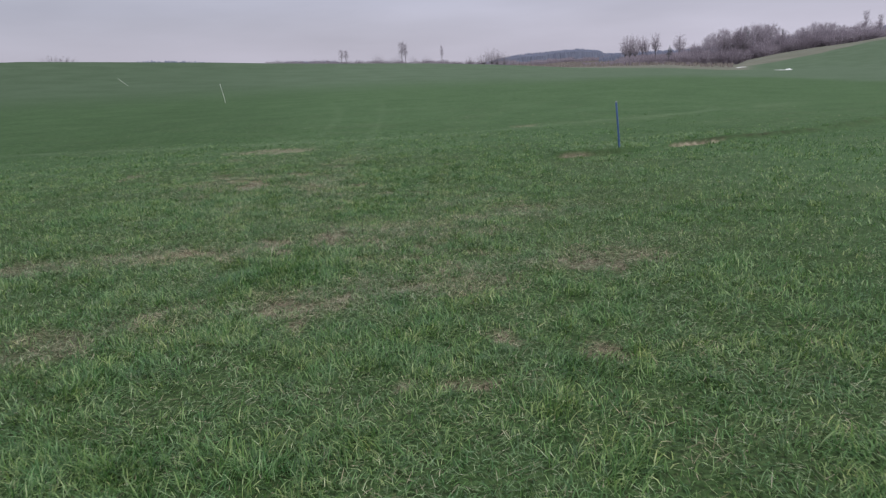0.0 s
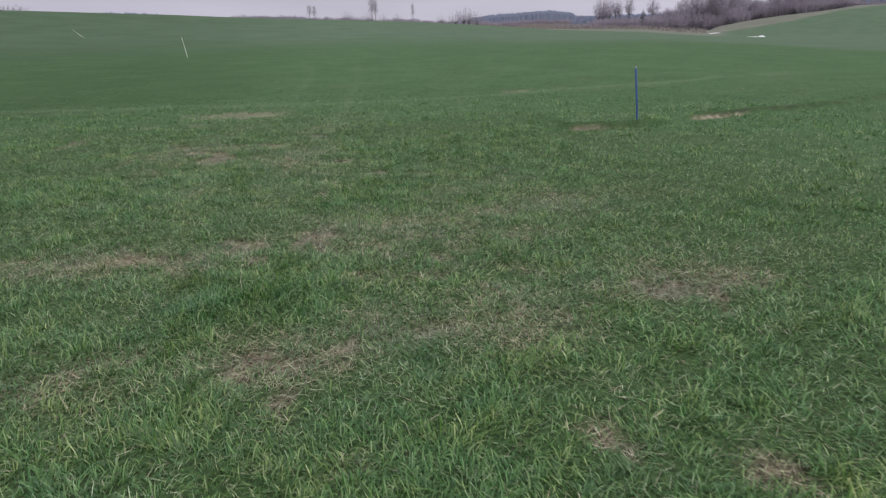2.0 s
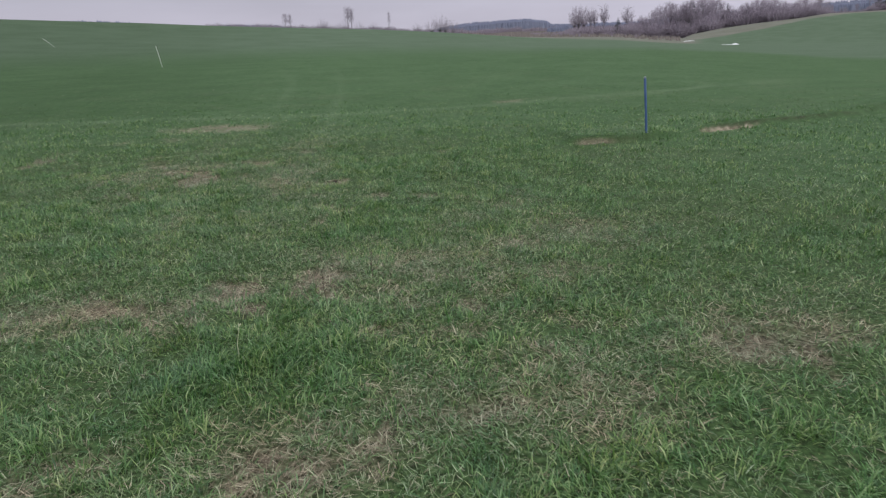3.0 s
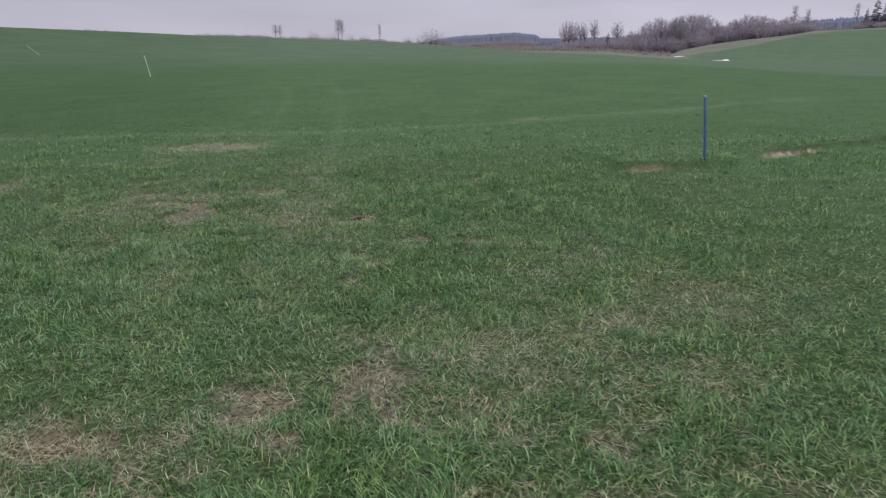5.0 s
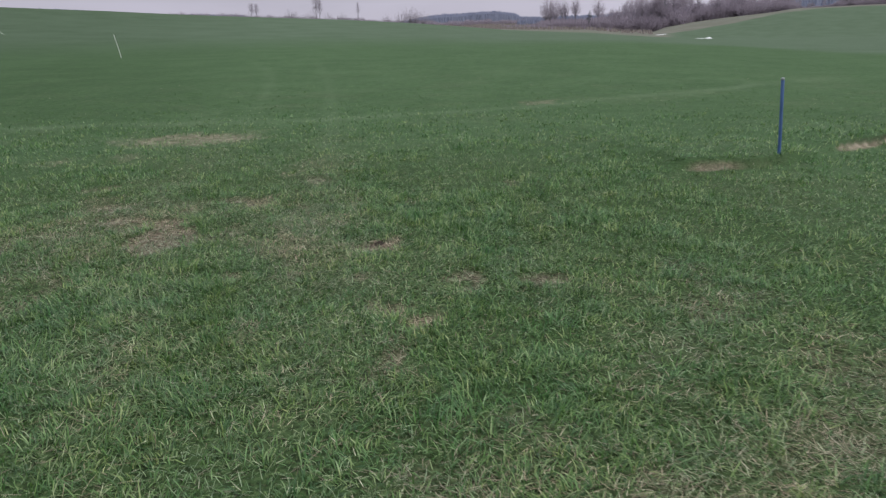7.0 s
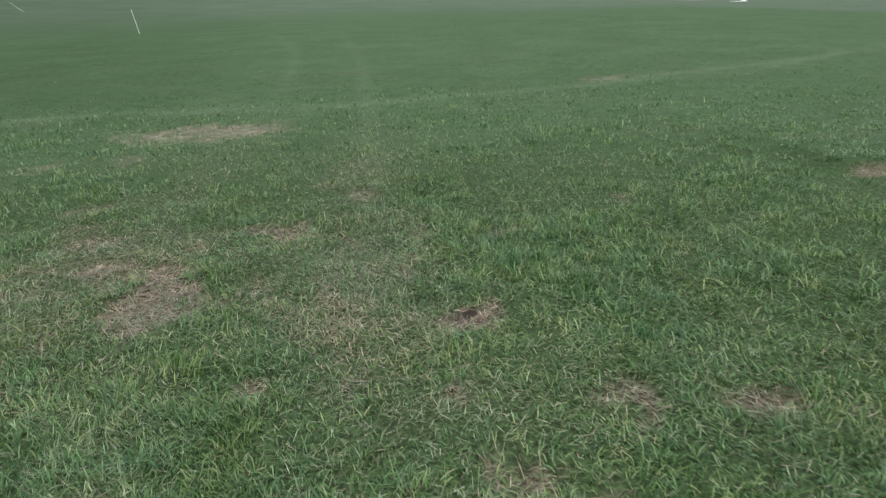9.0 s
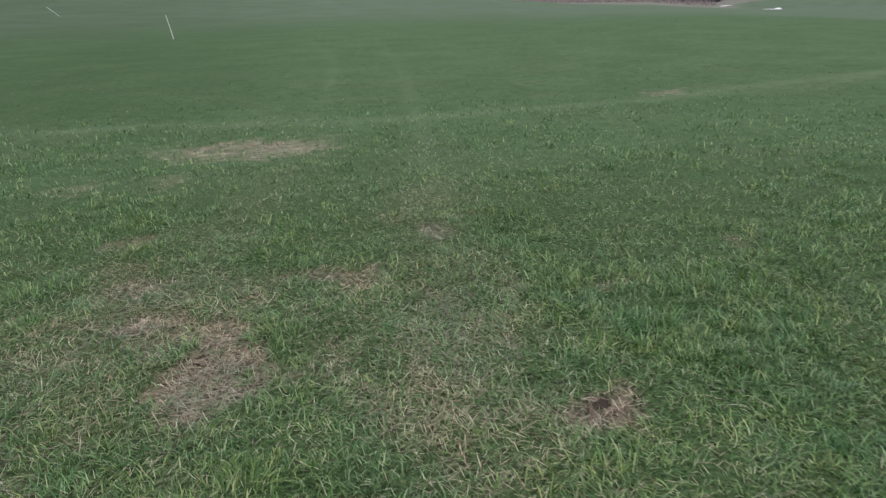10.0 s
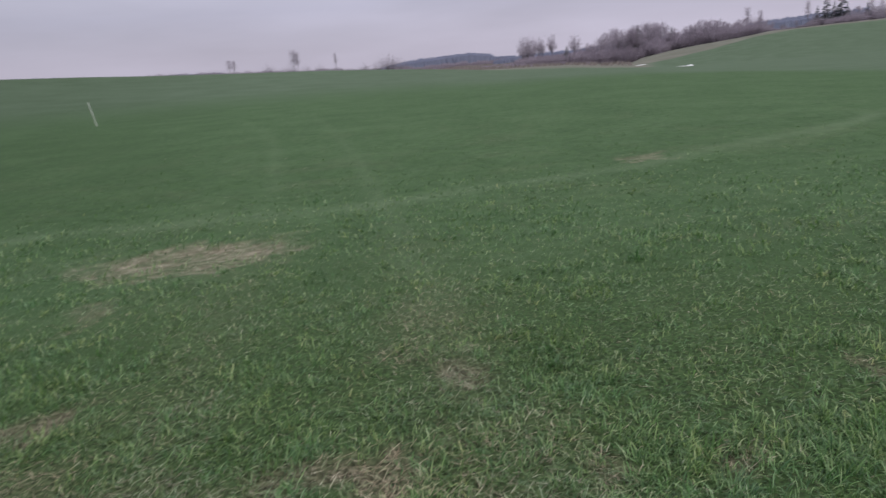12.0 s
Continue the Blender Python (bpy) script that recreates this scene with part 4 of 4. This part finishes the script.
def far_forest(name, label, az0, az1, r0, r1, count, profile, seed):
    """A far pine wood: many narrow pointed crowns close together, taller towards the back."""
    rng = np.random.default_rng(seed)
    verts, faces = [], []
    for k in range(count):
        az = az0 + (az1 - az0) * (k + rng.uniform(0, 1)) / count
        back = rng.uniform(0, 1) ** 1.6
        r = r0 + (r1 - r0) * back
        x, y, z = spot(az, r)
        top = 1.53 + r * math.tan(radians(float(np.interp(az, *profile)) - abs(rng.normal(0, 0.035)))) - z
        top *= 0.78 + 0.22 * back
        if top < 1.2:
            continue
        rad = min(2.8, 0.26 * top) * rng.uniform(0.75, 1.2)
        sides, k0 = 6, len(verts)
        for u, s in ((0.0, 1.9), (0.25, 1.45), (0.48, 1.05), (0.66, 0.72), (0.80, 0.42), (0.92, 0.17)):
            for q in range(sides):
                a = 2 * math.pi * (q + 0.4 * rng.uniform()) / sides
                w = rad * s * rng.uniform(0.75, 1.2)
                verts.append((x + w * math.cos(a), y + w * math.sin(a), z - 1 + (top + 1) * (u + rng.uniform(-0.015, 0.015))))
        verts.append((x, y, z + top))
        for lv in range(5):
            for q in range(sides):
                w = (q + 1) % sides
                faces.append((k0 + lv * sides + q, k0 + lv * sides + w, k0 + (lv + 1) * sides + w, k0 + (lv + 1) * sides + q))
        for q in range(sides):
            faces.append((k0 + 5 * sides + q, k0 + 5 * sides + (q + 1) % sides, k0 + 6 * sides))
    tagged(new(name, mesh_of(name, verts, faces, M_HAZED_PINE, True)), label, "forest", kind="stuff")


far_forest("far_forest", "far pine forest on a low hill, coloured blue-grey with haze", 3.6, 14.4, 850, 940, 2300,
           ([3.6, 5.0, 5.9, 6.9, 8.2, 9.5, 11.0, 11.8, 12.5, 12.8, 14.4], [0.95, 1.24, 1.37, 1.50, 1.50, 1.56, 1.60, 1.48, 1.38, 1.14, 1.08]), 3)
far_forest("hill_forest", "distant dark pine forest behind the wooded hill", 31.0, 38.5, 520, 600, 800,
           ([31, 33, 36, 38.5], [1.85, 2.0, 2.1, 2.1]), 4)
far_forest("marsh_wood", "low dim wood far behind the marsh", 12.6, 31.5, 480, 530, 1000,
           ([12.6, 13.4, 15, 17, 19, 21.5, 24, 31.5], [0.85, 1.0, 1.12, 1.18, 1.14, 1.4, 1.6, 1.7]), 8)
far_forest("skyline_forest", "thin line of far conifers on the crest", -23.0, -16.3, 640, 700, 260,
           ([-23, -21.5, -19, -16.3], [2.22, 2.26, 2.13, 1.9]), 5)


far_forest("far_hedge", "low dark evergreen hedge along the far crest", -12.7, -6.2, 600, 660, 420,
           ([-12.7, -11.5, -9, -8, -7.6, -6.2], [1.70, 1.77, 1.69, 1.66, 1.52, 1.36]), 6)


# ---- reeds of the marsh ----
def marsh_reeds():
    rng = np.random.default_rng(9)
    verts, faces = [], []
    for k in range(5000):
        az, r = rng.uniform(6, 22.5), rng.uniform(235, 560)
        x, y, z = spot(az, r)
        a, h, w = rng.uniform(0, math.pi), rng.uniform(0.5, 1.3), rng.uniform(0.2, 0.6)
        k0 = len(verts)
        dx, dy = math.cos(a) * w, math.sin(a) * w
        verts += [(x - dx, y - dy, z - 0.1), (x + dx, y + dy, z - 0.1), (x + dx * 0.4 + rng.normal(0, 0.2), y + dy * 0.4, z + h)]
        faces.append((k0, k0 + 1, k0 + 2))
    tagged(new("reeds", mesh_of("reeds", verts, faces, M_REED)), "pale dead reeds and sedge over the marsh", "reeds", kind="stuff")


marsh_reeds()


# ---- stakes and snow ----
def rod(name, points, radii, sides, mat):
    v, f = tube(points, radii, sides)
    return mesh_of(name, v, f, mat, True)


def blue_stake():
    x, y = 4.79, 13.10
    ob = thing("marker_stake", (x, y, float(ground_z(x, y))), "blue painted marker stake standing in the grass", "stake")
    part("pole", rod("pole", [(0.006, 0.004, -0.12), (0, 0, 0.0), (-0.020, -0.006, 0.28), (-0.045, -0.013, 0.56), (-0.068, -0.02, 0.816), (-0.0685, -0.02, 0.822)],
                     [0.019, 0.019, 0.0185, 0.018, 0.0185, 0.017], 12, M_BLUE), ob)
    part("cap", rod("cap", [(-0.0685, -0.02, 0.818), (-0.0695, -0.021, 0.836), (-0.07, -0.021, 0.844)], [0.0195, 0.0195, 0.010], 12, M_STEEL), ob, "pale worn cap on top")


def white_stick(place, top, label, thick=0.015):
    x, y = place
    z = float(ground_z(x, y))
    ob = thing("fence_stick", (x, y, z), label, "stick", "white fence sticks")
    t = Vector(top)
    part("rod", rod("rod", [-t * 0.12, Vector((0, 0, 0)), t * 0.5 + Vector((0.008, 0, 0)), t * 0.97, t], [thick, thick, thick * 0.9, thick * 0.8, thick * 0.5], 8, M_WHITE), ob)
    part("tip", rod("tip", [t * 0.955 + Vector((-0.03, 0, 0)), t * 0.965 + Vector((0.045, 0, 0.01))], [0.006, 0.005], 6, M_WHITE), ob, "short hook for the fence wire")


blue_stake()
white_stick((-12.75, 48.0), (-0.22, 0.0, 1.22), "thin white plastic fence stick leaning in the grass")
white_stick((-32.3, 79.0), (-1.05, 0.1, 0.85), "thin white fence stick leaning far over", 0.013)


def snow_patch(az, r, length, depth, height, turn, seed, label):
    x, y, z = spot(az, r)
    bm = bmesh.new()
    bmesh.ops.create_grid(bm, x_segments=28, y_segments=14, size=1.0)
    for v in bm.verts:
        a = math.atan2(v.co.y, v.co.x)
        edge = 0.72 + 0.16 * math.sin(3 * a + seed) + 0.10 * math.sin(5 * a + 2 * seed)
        q = math.hypot(v.co.x, v.co.y) / edge
        v.co.z = height * max(0.0, 1 - q * q) * (0.7 + 0.6 * noise.noise(v.co * 2.3 + Vector((seed, 0, 0)))) - (0.05 if q > 1 else 0.0)
        v.co.x, v.co.y = v.co.x * length / 2, v.co.y * depth / 2
    bmesh.ops.delete(bm, geom=[f for f in bm.faces if all(v.co.z < -0.01 for v in f.verts)], context="FACES")
    me = bpy.data.meshes.new("snow_patch")
    bm.to_mesh(me)
    bm.free()
    me.materials.append(M_SNOW)
    me.polygons.foreach_set("use_smooth", [True] * len(me.polygons))
    c, s = math.cos(radians(turn)), math.sin(radians(turn))
    for v in me.vertices:
        wx, wy = x + v.co.x * c - v.co.y * s, y + v.co.x * s + v.co.y * c
        v.co.z += float(ground_z(wx, wy)) - z
    ob = new("snow_patch", me)
    ob.matrix_basis = pose(x, y, z, 0, 0, turn)
    tagged(ob, label, "snow", "snow remnants")


snow_patch(26.45, 195, 2.8, 9.0, 0.34, -26, 3, "remnant of white snow lying in the green hollow")
snow_patch(25.95, 193, 3.4, 4.0, 0.10, -26, 5, "thin edge of melting snow on the grass")
snow_patch(23.15, 226, 4.2, 3.0, 0.13, -22, 7, "narrow strip of old snow along the field margin")


# ---- dead stalks ----
M_STALK = plain_material("dead_stalk", (0.060, 0.048, 0.036), (0.13, 0.105, 0.080), 60.0)
M_STRAW_STEM = plain_material("straw_stem", (0.46, 0.47, 0.31), (0.60, 0.60, 0.44), 40.0)


def weed_stalk(x, y, height, lean, dark, label):
    z = float(turf_z(np.array([x]), np.array([y]))[0])
    ob = thing("weed_stalk", (x, y, z), label, "weed", "dead weed stalks")
    dx, dy = lean
    mat = M_STALK if dark else M_STRAW_STEM
    line = [(dx * u ** 1.5 + 0.004 * math.sin(9 * u), dy * u ** 1.5, -0.02 + (height + 0.02) * u) for u in (0, 0.25, 0.5, 0.75, 1.0)]
    part("stem", rod("stem", line, [0.0026, 0.0024, 0.0021, 0.0018, 0.0012] if dark else [0.0019, 0.0018, 0.0016, 0.0013, 0.0008], 6, mat), ob)
    for k, u in enumerate((0.45, 0.62, 0.78, 0.95) if dark else (0.9,)):
        p = Vector((dx * u ** 1.5, dy * u ** 1.5, -0.02 + (height + 0.02) * u))
        d = Vector((math.cos(2.4 * k), math.sin(2.4 * k), 1.2)).normalized()
        part("seed_head", rod("seed_head", [p, p + d * 0.010, p + d * 0.020, p + d * 0.026], [0.001, 0.0034, 0.003, 0.0006], 6, mat), ob)


weed_stalk(0.42, 6.60, 0.22, (-0.02, 0.02), True, "thin dark dead weed stalk standing in the turf")
weed_stalk(0.70, 6.97, 0.19, (-0.005, 0.03), True, "thin dark dead weed stalk standing in the turf")
weed_stalk(0.766, 6.43, 0.14, (-0.02, 0.0), False, "pale dry straw stem upright in the grass")
weed_stalk(0.04, 5.80, 0.20, (0.015, 0.02), False, "pale dry straw stem upright in the grass")


# ---- burrow ----
def burrow():
    """A mouse hole: crumbs of dug soil in a low ring round a disc coloured as a dark pit."""
    x, y = HOLE
    z = float(turf_z(np.array([x]), np.array([y]))[0]) + 0.004
    rng = np.random.default_rng(12)
    bm = bmesh.new()
    rings = ((0.0, -0.004), (0.018, -0.002), (0.026, 0.004), (0.033, 0.015), (0.042, 0.018), (0.054, 0.010), (0.066, 0.000), (0.078, -0.026))
    sides, rows = 22, []
    for r, h in rings:
        row = []
        for k in range(sides if r else 1):
            a = 2 * math.pi * k / sides
            q = r * (1 + 0.22 * math.sin(2 * a + 1) + 0.15 * math.sin(3 * a + 2) + rng.uniform(-0.2, 0.2))
            row.append(bm.verts.new((q * math.cos(a), q * 1.25 * math.sin(a), h * (1 + 0.5 * math.sin(a)) + rng.uniform(-0.007, 0.007) * (r > 0))))
        rows.append(row)
    for a, b in zip(rows, rows[1:]):
        for k in range(sides):
            q = (k + 1) % sides
            bm.faces.new((a[0], b[k], b[q]) if len(a) == 1 else (a[k], b[k], b[q], a[q]))
    ob = thing("burrow", (x, y, z), "small mouse burrow of dug brown soil in the turf", "burrow")
    me = bpy.data.meshes.new("soil_ring")
    bm.to_mesh(me)
    bm.free()
    me.materials.append(M_SOIL)
    part("soil_ring", me, ob)
    # no real pit: a disc above the ground, coloured dark like a shaded hole
    hole = [(0.0, 0.0, 0.018)]
    for k in range(16):
        a = 2 * math.pi * k / 16
        q = 1 + 0.25 * math.sin(2 * a + 0.6) + 0.16 * math.sin(5 * a)
        hole.append((0.032 * q * math.cos(a), 0.022 * q * math.sin(a), 0.020 + 0.014 * math.sin(a)))
    part("mouth_disc", mesh_of("mouth_disc", hole, [(0, k + 1, (k + 1) % 16 + 1) for k in range(16)], M_PIT_SHADE), ob, "disc with the shade of the burrow mouth put into its colour")
    stems = []
    for k in range(12):
        a, r, turn = rng.uniform(0.2, 2.9), rng.uniform(0.045, 0.085), rng.uniform(0, math.pi)
        c, d = Vector((r * math.cos(a), r * math.sin(a), rng.uniform(0.018, 0.034))), Vector((math.cos(turn), 0.5 * math.sin(turn), rng.uniform(-0.15, 0.15))) * rng.uniform(0.018, 0.045)
        stems.append(tube([c - d, c + Vector((0, 0, 0.004)), c + d], [0.0012, 0.0016, 0.0008], 4))
    v, f = joined(stems)
    tagged(part("straw", mesh_of("straw", v, f, M_STRAW), ob, "loose dead straw over the rim"), kind="stuff")
    verts, faces = [], []
    for k in range(150):
        a, r, s = rng.uniform(0, 2 * math.pi), 0.06 + 0.13 * rng.uniform(0, 1) ** 1.5, rng.uniform(0.002, 0.007)
        c = Vector((r * math.cos(a), r * math.sin(a) * 1.2, 0.010 if r > 0.07 else 0.022))
        k0 = len(verts)
        verts += [c + Vector(rng.normal(0, s, 3)) for q in range(4)]
        faces += [(k0, k0 + 1, k0 + 2), (k0, k0 + 3, k0 + 1), (k0 + 1, k0 + 3, k0 + 2), (k0, k0 + 2, k0 + 3)]
    tagged(part("crumbs", mesh_of("crumbs", verts, faces, M_SOIL), ob), kind="stuff")


burrow()
